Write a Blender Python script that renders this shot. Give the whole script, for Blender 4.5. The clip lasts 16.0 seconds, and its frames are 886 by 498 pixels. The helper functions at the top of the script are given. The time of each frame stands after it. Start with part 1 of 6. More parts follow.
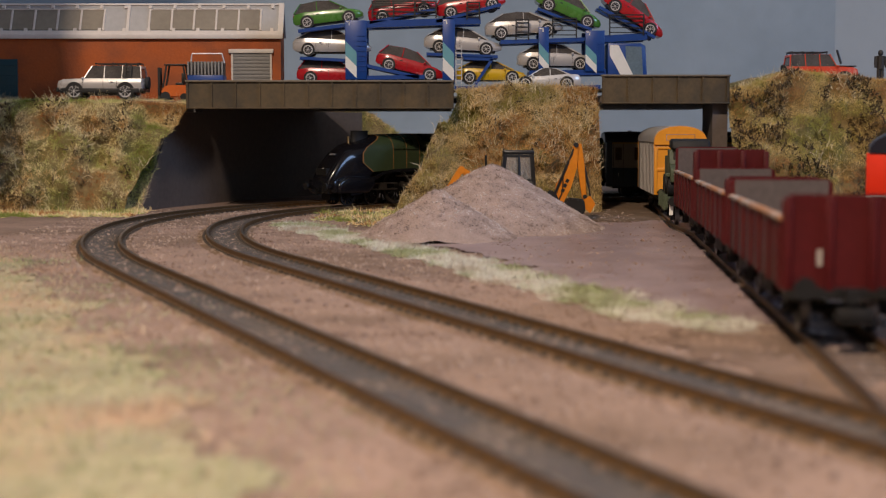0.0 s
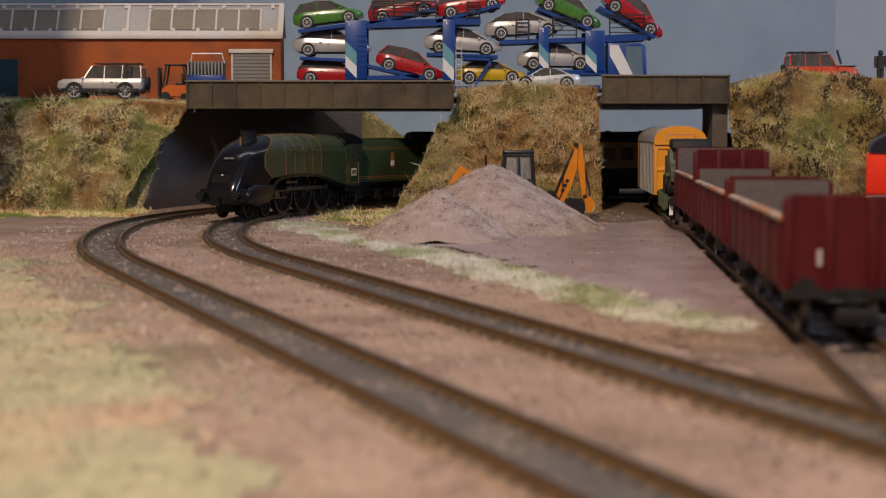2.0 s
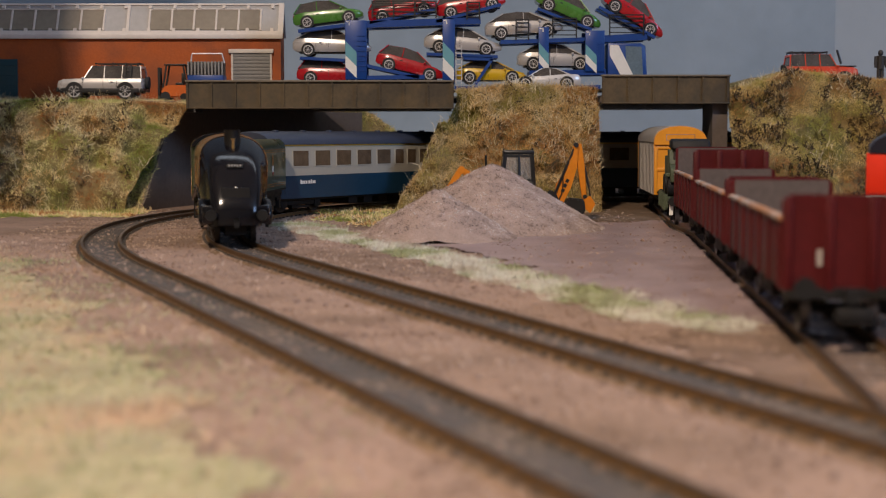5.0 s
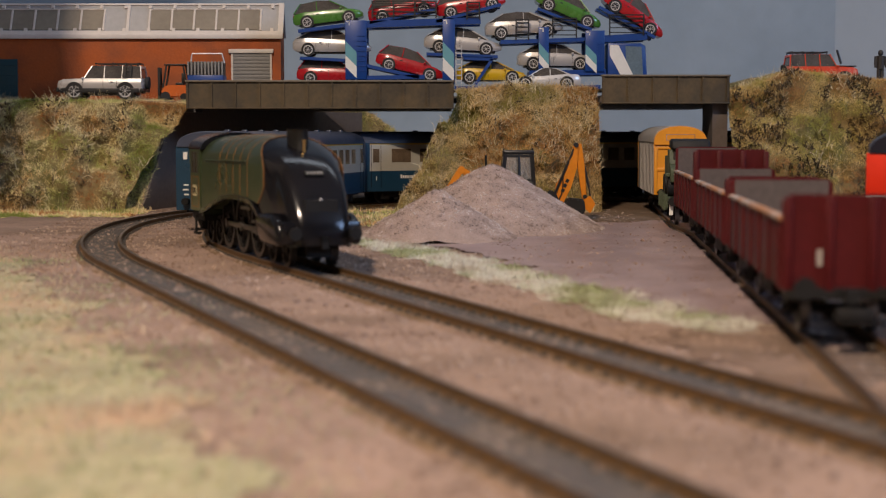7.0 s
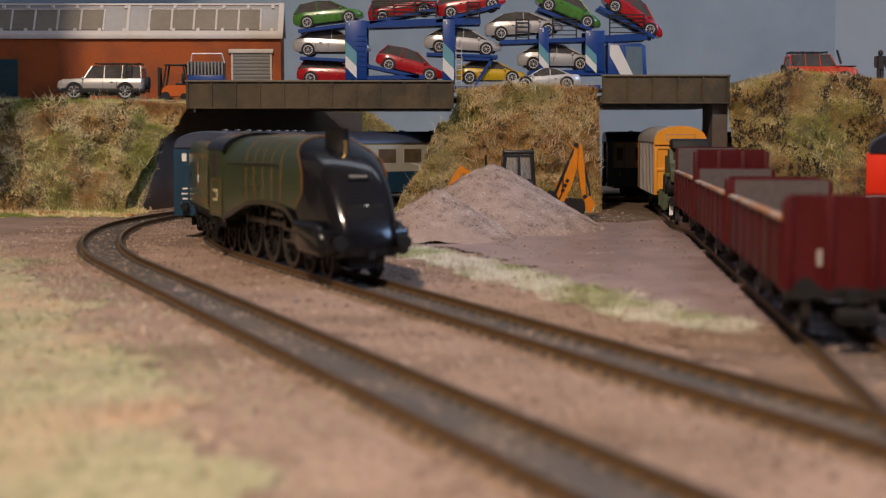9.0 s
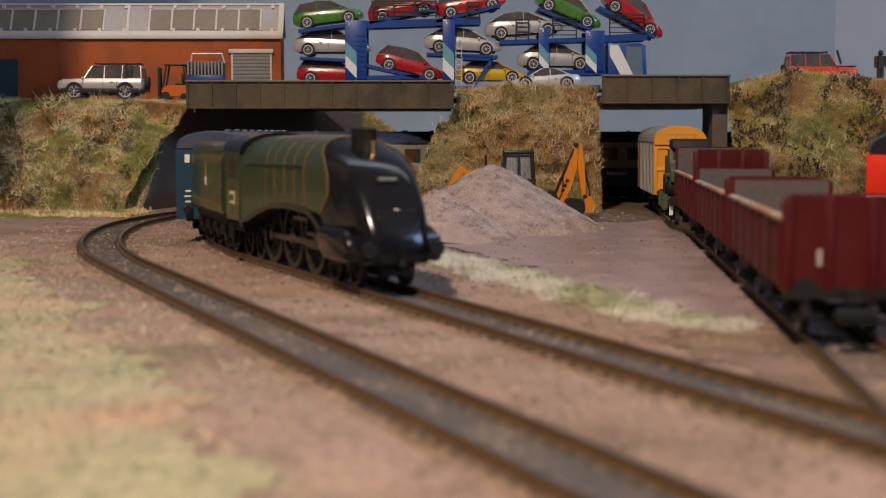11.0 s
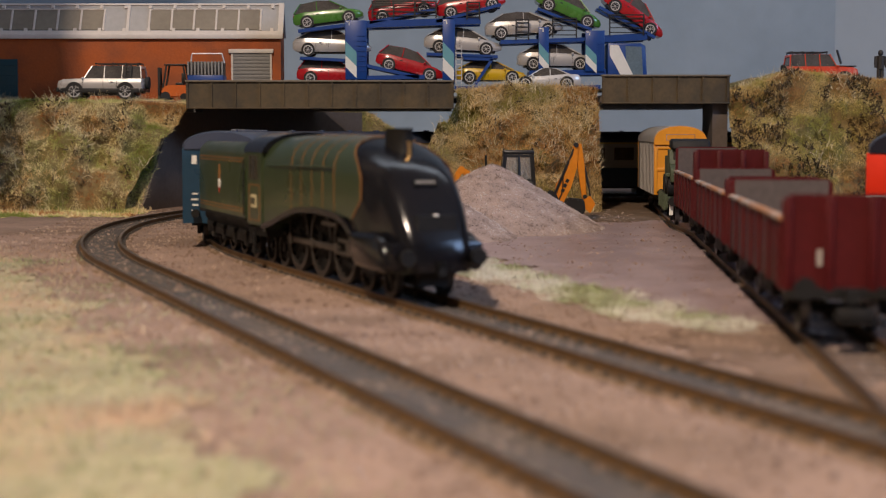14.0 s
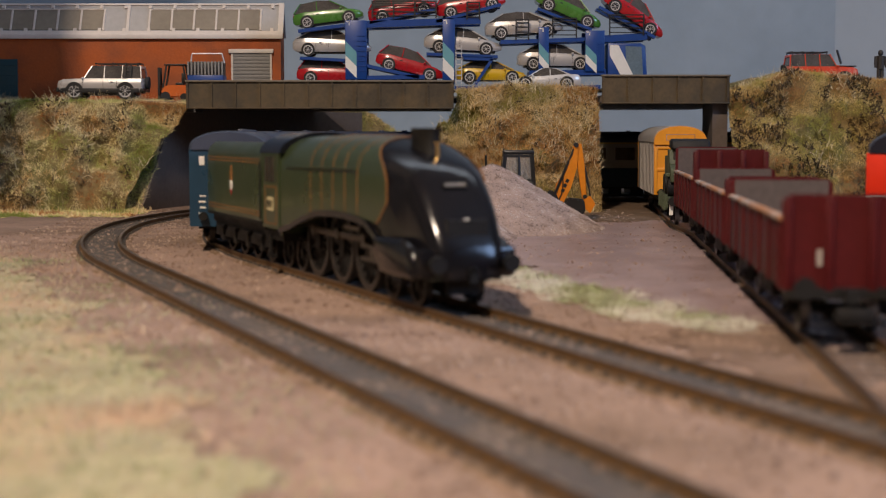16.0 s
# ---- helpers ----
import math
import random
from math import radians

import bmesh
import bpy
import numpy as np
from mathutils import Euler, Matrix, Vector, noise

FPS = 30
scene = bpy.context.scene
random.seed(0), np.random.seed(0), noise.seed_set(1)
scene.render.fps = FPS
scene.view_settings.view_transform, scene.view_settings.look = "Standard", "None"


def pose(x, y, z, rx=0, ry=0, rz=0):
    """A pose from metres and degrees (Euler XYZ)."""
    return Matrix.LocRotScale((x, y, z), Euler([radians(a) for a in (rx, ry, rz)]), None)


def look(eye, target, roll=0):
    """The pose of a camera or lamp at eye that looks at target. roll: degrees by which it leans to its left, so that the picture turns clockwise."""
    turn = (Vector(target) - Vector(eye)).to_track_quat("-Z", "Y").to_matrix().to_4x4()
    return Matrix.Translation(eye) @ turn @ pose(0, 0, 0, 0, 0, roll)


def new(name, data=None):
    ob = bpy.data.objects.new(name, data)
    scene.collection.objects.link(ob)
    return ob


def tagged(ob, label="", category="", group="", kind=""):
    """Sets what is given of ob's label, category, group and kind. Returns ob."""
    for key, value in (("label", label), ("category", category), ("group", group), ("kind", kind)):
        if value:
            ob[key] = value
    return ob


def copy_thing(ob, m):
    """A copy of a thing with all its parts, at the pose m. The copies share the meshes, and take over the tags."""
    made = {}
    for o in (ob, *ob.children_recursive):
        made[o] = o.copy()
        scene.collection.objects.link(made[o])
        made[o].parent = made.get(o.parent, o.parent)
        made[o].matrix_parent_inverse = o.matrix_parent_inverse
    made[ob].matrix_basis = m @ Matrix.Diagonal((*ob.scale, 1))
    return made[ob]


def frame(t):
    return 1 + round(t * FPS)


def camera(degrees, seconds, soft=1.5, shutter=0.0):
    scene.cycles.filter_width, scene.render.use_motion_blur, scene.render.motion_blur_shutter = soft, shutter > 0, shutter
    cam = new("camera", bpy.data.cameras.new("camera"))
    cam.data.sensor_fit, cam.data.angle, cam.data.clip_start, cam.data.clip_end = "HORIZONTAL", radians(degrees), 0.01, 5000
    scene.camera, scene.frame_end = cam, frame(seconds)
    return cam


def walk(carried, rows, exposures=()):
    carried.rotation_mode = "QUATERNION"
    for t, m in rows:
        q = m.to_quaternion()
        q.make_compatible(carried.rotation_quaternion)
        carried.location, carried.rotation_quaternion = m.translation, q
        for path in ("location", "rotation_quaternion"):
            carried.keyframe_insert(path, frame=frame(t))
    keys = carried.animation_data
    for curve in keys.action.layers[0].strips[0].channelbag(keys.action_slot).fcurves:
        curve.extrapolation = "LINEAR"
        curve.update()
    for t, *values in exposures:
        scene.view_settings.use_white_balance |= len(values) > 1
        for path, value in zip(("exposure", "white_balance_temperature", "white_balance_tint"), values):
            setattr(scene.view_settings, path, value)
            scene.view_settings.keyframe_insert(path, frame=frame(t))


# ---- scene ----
cam = camera(33.4, 16.0, soft=1.1)
cam.data.dof.use_dof = True
cam.data.dof.focus_distance = 0.93
cam.data.dof.aperture_fstop = 20.0

MM = 0.001
DEEP = 1.2    # true depth of the plan: its y values are drawn at 1 : 1.2
EYE = (0.0, 0.0, 0.051)
PITCH = math.degrees(math.atan2(206.0, 2613.0))
walk(cam, [(0.0, pose(*EYE, 90 - PITCH, 0, 0)), (16.0, pose(*EYE, 90 - PITCH, 0, 0))])

# world: the room is closed, the world only fills the window
world = bpy.data.worlds.new("world")
scene.world = world
world.use_nodes = True
world.node_tree.nodes["Background"].inputs[0].default_value = (0.55, 0.68, 1.0, 1)
world.node_tree.nodes["Background"].inputs[1].default_value = 0.6
scene.view_settings.exposure = 0.0


def area_lamp(name, eye, target, sx, sy, watts, colour):
    data = bpy.data.lights.new(name, "AREA")
    data.shape, data.size, data.size_y, data.energy, data.color = "RECTANGLE", sx, sy, watts, colour
    ob = new(name, data)
    ob.matrix_world = look(eye, target)
    return ob


# warm ceiling lamp, an added cool fill light over the back, and daylight in the window of the right wall
area_lamp("ceiling_lamp_light", (-0.38, -0.54, 1.24), (-0.38, -0.54, 0.0), 0.07, 0.07, 43.0, (1.0, 0.80, 0.63))
area_lamp("strip_lamp_light", (0.1, 1.12, 1.24), (0.1, 1.12, 0.0), 1.3, 0.14, 2.2, (0.80, 0.88, 1.0))
area_lamp("window_light", (1.86, -0.42, 0.88), (0.0, 0.5, 0.1), 0.9, 0.56, 17.0, (0.40, 0.60, 1.0))


# ---- materials ----
def mat(name, colour, rough=0.6, metal=0.0, var=0.12, scale=60.0, bump=0.0, bscale=400.0, coat=0.0, spec=0.5, emit=0.0, second=None, mix_scale=20.0, mix=(0.45, 0.6), island=0.0):
    """A paint, plastic or earth: base colour varied at two scales, with fine relief."""
    m = bpy.data.materials.new(name)
    m.use_nodes = True
    nt = m.node_tree
    b = nt.nodes["Principled BSDF"]
    b.inputs["Roughness"].default_value = rough
    b.inputs["Metallic"].default_value = metal
    b.inputs["Coat Weight"].default_value = coat
    b.inputs["Specular IOR Level"].default_value = spec
    tc = nt.nodes.new("ShaderNodeTexCoord")
    def noise_node(s, detail=4.0):
        n = nt.nodes.new("ShaderNodeTexNoise")
        n.inputs["Scale"].default_value = s
        n.inputs["Detail"].default_value = detail
        nt.links.new(tc.outputs["Object"], n.inputs["Vector"])
        return n
    def ramp(src, lo, hi, a, c):
        r = nt.nodes.new("ShaderNodeMapRange")
        r.inputs["From Min"].default_value, r.inputs["From Max"].default_value = lo, hi
        r.inputs["To Min"].default_value, r.inputs["To Max"].default_value = a, c
        nt.links.new(src, r.inputs["Value"])
        return r.outputs[0]
    col = nt.nodes.new("ShaderNodeRGB")
    col.outputs[0].default_value = (*colour, 1)
    out = col.outputs[0]
    if second is not None:
        n = noise_node(mix_scale, 6.0)
        mx = nt.nodes.new("ShaderNodeMix")
        mx.data_type = "RGBA"
        nt.links.new(ramp(n.outputs[0], mix[0], mix[1], 0, 1), mx.inputs["Factor"])
        nt.links.new(out, mx.inputs["A"])
        mx.inputs["B"].default_value = (*second, 1)
        out = mx.outputs["Result"]
    if var > 0:
        n1, n2 = noise_node(scale, 5.0), noise_node(scale * 9.0, 3.0)
        add = nt.nodes.new("ShaderNodeMath")
        add.operation = "ADD"
        nt.links.new(n1.outputs[0], add.inputs[0])
        nt.links.new(n2.outputs[0], add.inputs[1])
        val = ramp(add.outputs[0], 0.6, 1.4, 1 - var, 1 + var)
        if island > 0:
            geo = nt.nodes.new("ShaderNodeNewGeometry")
            mul = nt.nodes.new("ShaderNodeMath")
            mul.operation = "MULTIPLY"
            nt.links.new(ramp(geo.outputs["Random Per Island"], 0, 1, 1 - island, 1 + island), mul.inputs[0])
            nt.links.new(val, mul.inputs[1])
            val = mul.outputs[0]
        hsv = nt.nodes.new("ShaderNodeHueSaturation")
        nt.links.new(val, hsv.inputs["Value"])
        nt.links.new(out, hsv.inputs["Color"])
        out = hsv.outputs[0]
        nt.links.new(ramp(n1.outputs[0], 0.3, 0.7, max(0.02, rough * 0.85), min(1, rough * 1.15)), b.inputs["Roughness"])
    nt.links.new(out, b.inputs["Base Color"])
    if bump > 0:
        bn = noise_node(bscale, 4.0)
        bp = nt.nodes.new("ShaderNodeBump")
        bp.inputs["Strength"].default_value = bump
        bp.inputs["Distance"].default_value = 0.001
        nt.links.new(bn.outputs[0], bp.inputs["Height"])
        nt.links.new(bp.outputs[0], b.inputs["Normal"])
    if emit > 0:
        nt.links.new(out, b.inputs["Emission Color"])
        b.inputs["Emission Strength"].default_value = emit
    return m


def glass_mat(name, colour, rough=0.05, alpha=1.0):
    m = bpy.data.materials.new(name)
    m.use_nodes = True
    b = m.node_tree.nodes["Principled BSDF"]
    b.inputs["Base Color"].default_value = (*colour, 1)
    b.inputs["Roughness"].default_value = rough
    b.inputs["Transmission Weight"].default_value = alpha
    b.inputs["IOR"].default_value = 1.04
    return m


# ---- mesh helpers, all in millimetres ----
def box(bm, x0, x1, y0, y1, z0, z1, bevel=0.0, seg=2):
    m = Matrix.Translation(((x0 + x1) / 2, (y0 + y1) / 2, (z0 + z1) / 2)) @ Matrix.Diagonal((abs(x1 - x0), abs(y1 - y0), abs(z1 - z0), 1))
    vs = bmesh.ops.create_cube(bm, size=1.0, matrix=m)["verts"]
    if bevel > 0:
        es = list({e for v in vs for e in v.link_edges})
        bmesh.ops.bevel(bm, geom=es, offset=bevel, segments=seg, profile=0.5, affect="EDGES")
    return vs


def obox(bm, m, sx, sy, sz, bevel=0.0):
    vs = bmesh.ops.create_cube(bm, size=1.0, matrix=m @ Matrix.Diagonal((sx, sy, sz, 1)))["verts"]
    if bevel > 0:
        bmesh.ops.bevel(bm, geom=list({e for v in vs for e in v.link_edges}), offset=bevel, segments=2, profile=0.5, affect="EDGES")


def rod(bm, a, c, r, seg=12, r2=None):
    a, c = Vector(a), Vector(c)
    d = c - a
    q = d.to_track_quat("Z", "Y").to_matrix().to_4x4()
    bmesh.ops.create_cone(bm, cap_ends=True, segments=seg, radius1=r, radius2=r if r2 is None else r2, depth=d.length, matrix=Matrix.Translation((a + c) / 2) @ q)


def bar(bm, a, c, w, h, up=(0, 0, 1)):
    """A square bar from a to c."""
    a, c = Vector(a), Vector(c)
    d = (c - a)
    f = d.normalized()
    s = f.cross(Vector(up))
    s = s.normalized() if s.length > 1e-6 else Vector((1, 0, 0))
    u = s.cross(f)
    m = Matrix((f, s, u)).transposed().to_4x4()
    m.translation = (a + c) / 2
    obox(bm, m, d.length, w, h)


def ball(bm, p, r, sx=1, sy=1, sz=1, seg=16):
    bmesh.ops.create_uvsphere(bm, u_segments=seg, v_segments=max(6, seg // 2), radius=r, matrix=Matrix.Translation(p) @ Matrix.Diagonal((sx, sy, sz, 1)))


def prism(bm, pts, a0, a1, axis="y"):
    """A closed outline pulled along an axis. pts are (x, z) for axis y, (y, z) for axis x, (x, y) for axis z."""
    def at(p, a):
        return {"y": (p[0], a, p[1]), "x": (a, p[0], p[1]), "z": (p[0], p[1], a)}[axis]
    v0 = [bm.verts.new(at(p, a0)) for p in pts]
    v1 = [bm.verts.new(at(p, a1)) for p in pts]
    n = len(pts)
    fs = [bm.faces.new(v0), bm.faces.new(v1[::-1])]
    fs += [bm.faces.new((v0[i], v1[i], v1[(i + 1) % n], v0[(i + 1) % n])) for i in range(n)]
    bmesh.ops.recalc_face_normals(bm, faces=fs)
    return fs


def loft(bm, rings, cap=True, closed=True):
    """Skin a list of rings of equal count."""
    vr = [[bm.verts.new(p) for p in r] for r in rings]
    fs = []
    n = len(rings[0])
    for a, c in zip(vr, vr[1:]):
        for i in range(n if closed else n - 1):
            fs.append(bm.faces.new((a[i], a[(i + 1) % n], c[(i + 1) % n], c[i])))
    if cap and closed:
        fs += [bm.faces.new(vr[0]), bm.faces.new(vr[-1][::-1])]
    bmesh.ops.recalc_face_normals(bm, faces=fs)
    return fs


def mesh_of(name, bm, material, smooth=None):
    me = bpy.data.meshes.new(name)
    bmesh.ops.scale(bm, vec=(MM, MM, MM), verts=bm.verts)
    bm.to_mesh(me)
    bm.free()
    for mm in (material if isinstance(material, (list, tuple)) else [material]):
        me.materials.append(mm)
    if smooth is not None:
        me.shade_smooth()
        me.set_sharp_from_angle(angle=radians(smooth))
    return me


def part(name, bm, material, parent, label="", smooth=35, m=None):
    ob = new(name, mesh_of(name, bm, material, smooth))
    ob.parent = parent
    if m is not None:
        ob.matrix_basis = m
    if label:
        ob["label"] = label
    return ob


def at(x, y, z, rx=0, ry=0, rz=0):
    """A pose from millimetres and degrees."""
    return pose(x * MM, y * MM, z * MM, rx, ry, rz)


def site(x, y, z, rx=0, ry=0, rz=0):
    """A pose at a place of the plan."""
    return at(x, y * DEEP, z, rx, ry, rz)


def thing(name, m, label, category, group="", kind=""):
    ob = new(name)
    ob.empty_display_size = 0.02
    ob.matrix_basis = m
    return tagged(ob, label, category, group, kind)


def solid(name, bm, material, label="", category="", group="", kind="", smooth=35, m=None):
    if m is None:
        bmesh.ops.scale(bm, vec=(1, DEEP, 1), verts=bm.verts)
    ob = new(name, mesh_of(name, bm, material, smooth))
    if m is not None:
        ob.matrix_basis = m
    return tagged(ob, label, category, group, kind)


def fbm(x, y, s, octaves=4, seed=0.0):
    return noise.fractal(Vector((x / s, y / s, seed)), 1.0, 2.0, octaves)


# ---- the lines of the tracks ----
CX, CY, RB, RA, TH = 345.0, 722.4, 466.2, 526.3, radians(26.18)


TIGHT, BEND = 195.0, 170.0


def bend(s, R=RB):
    """A place on a loop track in the plan, s past the end of its curve; the curve tightens under the bridge."""
    px, py = CX - R * math.cos(TH), CY - R * math.sin(TH)
    if s >= 0:
        return px + math.sin(TH) * s, py - math.cos(TH) * s, TH - math.pi / 2
    a1 = BEND / RB
    if -s <= a1 * R:
        g = math.pi + TH + s / R
        return CX + R * math.cos(g), CY + R * math.sin(g), g + math.pi / 2
    g1 = math.pi + TH - a1
    r = R - TIGHT
    kx, ky = CX + TIGHT * math.cos(g1), CY + TIGHT * math.sin(g1)
    g = g1 - (-s - a1 * R) / r
    if g >= math.pi / 2:
        return kx + r * math.cos(g), ky + r * math.sin(g), g + math.pi / 2
    return kx + (math.pi / 2 - g) * r, ky + r, math.pi


WAYS = {}


def line(s, R=RB):
    """A place on a loop track, s millimetres of true length past the end of its curve: x, y and heading."""
    if R not in WAYS:
        p = np.array([bend(q, R)[:2] for q in np.arange(-2000.0, 480.0, 4.0)]) * (1, DEEP)
        run = np.concatenate(([0.0], np.cumsum(np.hypot(*np.diff(p, axis=0).T))))
        WAYS[R] = run - run[500], p
    run, p = WAYS[R]
    x, y = (float(np.interp(s, run, p[:, k])) for k in (0, 1))
    dx, dy = (float(np.interp(s + 3, run, p[:, k]) - np.interp(s - 3, run, p[:, k])) for k in (0, 1))
    return x, y, math.atan2(dy, dx)


def siding(y):
    """The x of the siding's middle at y."""
    return 150.0 - 0.1147 * (740.0 - y)
# ---- the place ----
M_GROUND = mat("sandy_ballast_ground", (0.31, 0.212, 0.165), 0.95, var=0.24, scale=30, bump=0.6, bscale=700, second=(0.21, 0.14, 0.10), mix_scale=11)
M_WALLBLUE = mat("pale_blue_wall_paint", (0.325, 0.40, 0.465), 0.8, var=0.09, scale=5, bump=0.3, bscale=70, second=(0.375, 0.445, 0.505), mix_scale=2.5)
# wall blue past the corner, its brighter light put into the colour
M_WALLBLUE_LIT = mat("lit_blue_wall_paint", (0.42, 0.48, 0.53), 0.8, var=0.05, scale=4, bump=0.1, bscale=60)
M_CREAM = mat("cream_wall_paint", (0.20, 0.18, 0.16), 0.9, var=0.05, scale=3)
M_CEILING = mat("white_ceiling_paint", (0.70, 0.68, 0.64), 0.9, var=0.04, scale=3)
M_GIRDER = mat("weathered_brown_girder", (0.088, 0.060, 0.026), 0.62, var=0.3, scale=50, second=(0.05, 0.036, 0.018), mix_scale=40)
M_DARK = mat("dark_grey_abutment", (0.125, 0.098, 0.082), 0.8, var=0.2, scale=30)
M_ROAD = mat("grey_road_surface", (0.10, 0.10, 0.105), 0.9, var=0.15, scale=50)
M_GIRDER_TOP = mat("worn_grey_flange", (0.15, 0.125, 0.09), 0.6, var=0.25, scale=60)
M_GRASSBASE = mat("straw_grass_soil", (0.22, 0.155, 0.06), 0.95, var=0.35, scale=45, bump=0.8, bscale=500, second=(0.15, 0.13, 0.035), mix_scale=25)


def build_room():
    bm = bmesh.new()
    box(bm, -1700, 1900, -350, 1330, -20, -3)
    solid("ground", bm, M_GROUND, "sandy brown ballast-covered baseboard of the layout", "ground", kind="structure")
    bm = bmesh.new()
    box(bm, -1700, 420, 1330, 1350, -20, 1300)
    solid("wall_back", bm, M_WALLBLUE, "pale blue painted back wall", "wall", kind="structure")
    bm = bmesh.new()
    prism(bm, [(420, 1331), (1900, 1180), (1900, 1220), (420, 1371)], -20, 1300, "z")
    solid("wall_corner", bm, M_WALLBLUE_LIT, "pale blue painted wall past the corner", "wall", kind="structure")
    for nm, b in (("wall_left", (-1720, -1700, -1700, 1350)), ("wall_front", (-1700, 1900, -1720, -1700))):
        bm = bmesh.new()
        box(bm, *b, -900, 1300)
        solid(nm, bm, M_CREAM, "plain cream room wall", "wall", kind="structure")
    bm = bmesh.new()
    box(bm, 1900, 1920, -1700, -750, -900, 1300)
    box(bm, 1900, 1920, 50, 1350, -900, 1300)
    box(bm, 1900, 1920, -750, 50, -900, 580)
    box(bm, 1900, 1920, -750, 50, 1180, 1300)
    solid("wall_right", bm, M_CREAM, "plain cream room wall with a window opening", "wall", kind="structure")
    bm = bmesh.new()
    box(bm, -1700, 1900, -1700, 1350, 1300, 1320)
    solid("ceiling", bm, M_CEILING, "plain white room ceiling", "ceiling", kind="structure")
    bm = bmesh.new()
    box(bm, -1700, 1900, -1700, 1350, -920, -900)
    solid("floor", bm, M_CREAM, "plain room floor below the layout", "floor", kind="structure")


def shade_panel():
    """An unseen panel, added under the ceiling only to shade the end of the works."""
    bm = bmesh.new()
    box(bm, -900, -308, 600, 612, 230, 1299)
    solid("wall_panel", bm, M_CREAM, "unseen panel added under the ceiling to shade the warehouse end", "panel", kind="structure")


def girder(x0, x1, z0, z1, marks):
    g = thing("bridge_girder", site((x0 + x1) / 2, 860, z0), "weathered brown plate girder with stiffener ribs, on the road bridge", "bridge girder", "girders of the road bridge")
    w, h = (x1 - x0) / 2, z1 - z0
    bm = bmesh.new()
    box(bm, -w, w, -1.2, 1.2, 0, h)
    part("web_plate", bm, M_GIRDER, g)
    bm = bmesh.new()
    box(bm, -w - 0.6, w + 0.6, -3.0, 3.0, h, h + 1.3, 0.3)
    part("top_flange", bm, M_GIRDER_TOP, g, "worn grey top flange")
    bm = bmesh.new()
    box(bm, -w, w, -2.6, 2.6, -1.0, 0, 0.3)
    part("bottom_flange", bm, M_GIRDER, g)
    for k in range(marks + 1):
        x = -w + 1.2 + (2 * w - 2.4) * k / marks
        bm = bmesh.new()
        box(bm, x - 0.6, x + 0.6, -2.4, -1.2, 0, h - 0.2)
        ball(bm, (x, -2.4, 2.0), 0.5, seg=6)
        ball(bm, (x, -2.4, h - 3.0), 0.5, seg=6)
        part("rib", bm, M_GIRDER, g)


def build_bridge():
    girder(-178.5, 7.5, 68.5, 86.0, 11)
    girder(110.5, 199, 72, 89.8, 5)
    bm = bmesh.new()
    box(bm, -178, 7, 863.5, 1060, 69, 75)
    solid("bridge_deck", bm, M_DARK, "dark painted bridge deck over the tracks", "bridge deck", kind="structure")
    bm = bmesh.new()
    box(bm, 109.5, 230, 863.5, 1152, 72, 75.5)
    solid("bridge_deck", bm, M_DARK, "dark painted bridge deck over the siding", "bridge deck", kind="structure")
    bm = bmesh.new()
    box(bm, -180, 5, 866, 1056, 75.6, 77)
    box(bm, 5, 111, 886, 1056, 75.6, 77)
    box(bm, 111, 225, 866, 1150, 75.6, 77)
    solid("road", bm, M_ROAD, "grey road surface over the bridge", "road", kind="structure")
    # the wall under the bridge follows the outer track; its front end slopes down along the bank
    bm = bmesh.new()
    rings = []
    for i in range(41):
        g = radians(167.5 - i * 30.0 / 40)
        y = CY + 566 * math.sin(g)
        zt = -4 + 73 * min(1.0, max(0.02, (y - 846) / 50))
        rings.append([(CX + r * math.cos(g), CY + r * math.sin(g), z) for r, z in ((566, -4), (566, zt), (604, zt), (604, -4))])
    loft(bm, rings)
    solid("bridge_abutment", bm, M_DARK, "dark curved bridge abutment wall", "abutment", kind="structure")
    bm = bmesh.new()
    box(bm, 104, 109, 872, 938, -4, 71.5)
    solid("bridge_abutment", bm, M_DARK, "dark bridge abutment beside the siding", "abutment", kind="structure")
    bm = bmesh.new()
    box(bm, 189, 199.5, 866, 900, -4, 71.5)
    solid("bridge_abutment", bm, M_DARK, "dark bridge pier beside the siding", "abutment", kind="structure")


def terrain(name, x0, x1, y0, y1, surf, nx, ny, label, material):
    """A bank: the surface surf(x, y) gives each point in millimetres."""
    verts = []
    for j in range(ny + 1):
        for i in range(nx + 1):
            v = surf(x0 + (x1 - x0) * i / nx, y0 + (y1 - y0) * j / ny)
            verts.append((v[0] * MM, v[1] * DEEP * MM, v[2] * MM))
    n = nx + 1
    faces = [(j * n + i, j * n + i + 1, (j + 1) * n + i + 1, (j + 1) * n + i) for j in range(ny) for i in range(nx)]
    me = bpy.data.meshes.new(name)
    me.from_pydata(verts, [], faces)
    me.materials.append(material)
    me.shade_smooth()
    return tagged(new(name, me), label, "embankment", kind="structure")


def smooth01(a, c, v):
    """A soft step from 0 at a to 1 at c."""
    t = min(1.0, max(0.0, (v - a) / (c - a)))
    return t * t * (3 - 2 * t)


def lumps(x, y, k):
    return (8.0 * fbm(x, y * 2, 42, 4, 3.0) + 2.6 * fbm(x, y * 2, 11, 3, 5.0)) * (0.25 + 0.75 * math.sin(math.pi * min(1, k + 0.02)))


def h_left(x, y):
    foot = 832 + 8 * fbm(x, 0, 60)
    k = min(1.0, max(0.0, (y - foot) / (44 + 20 * smooth01(-255, -195, x))))
    k = k ** 0.75
    return -5 + 77.5 * k + lumps(x, y, k)


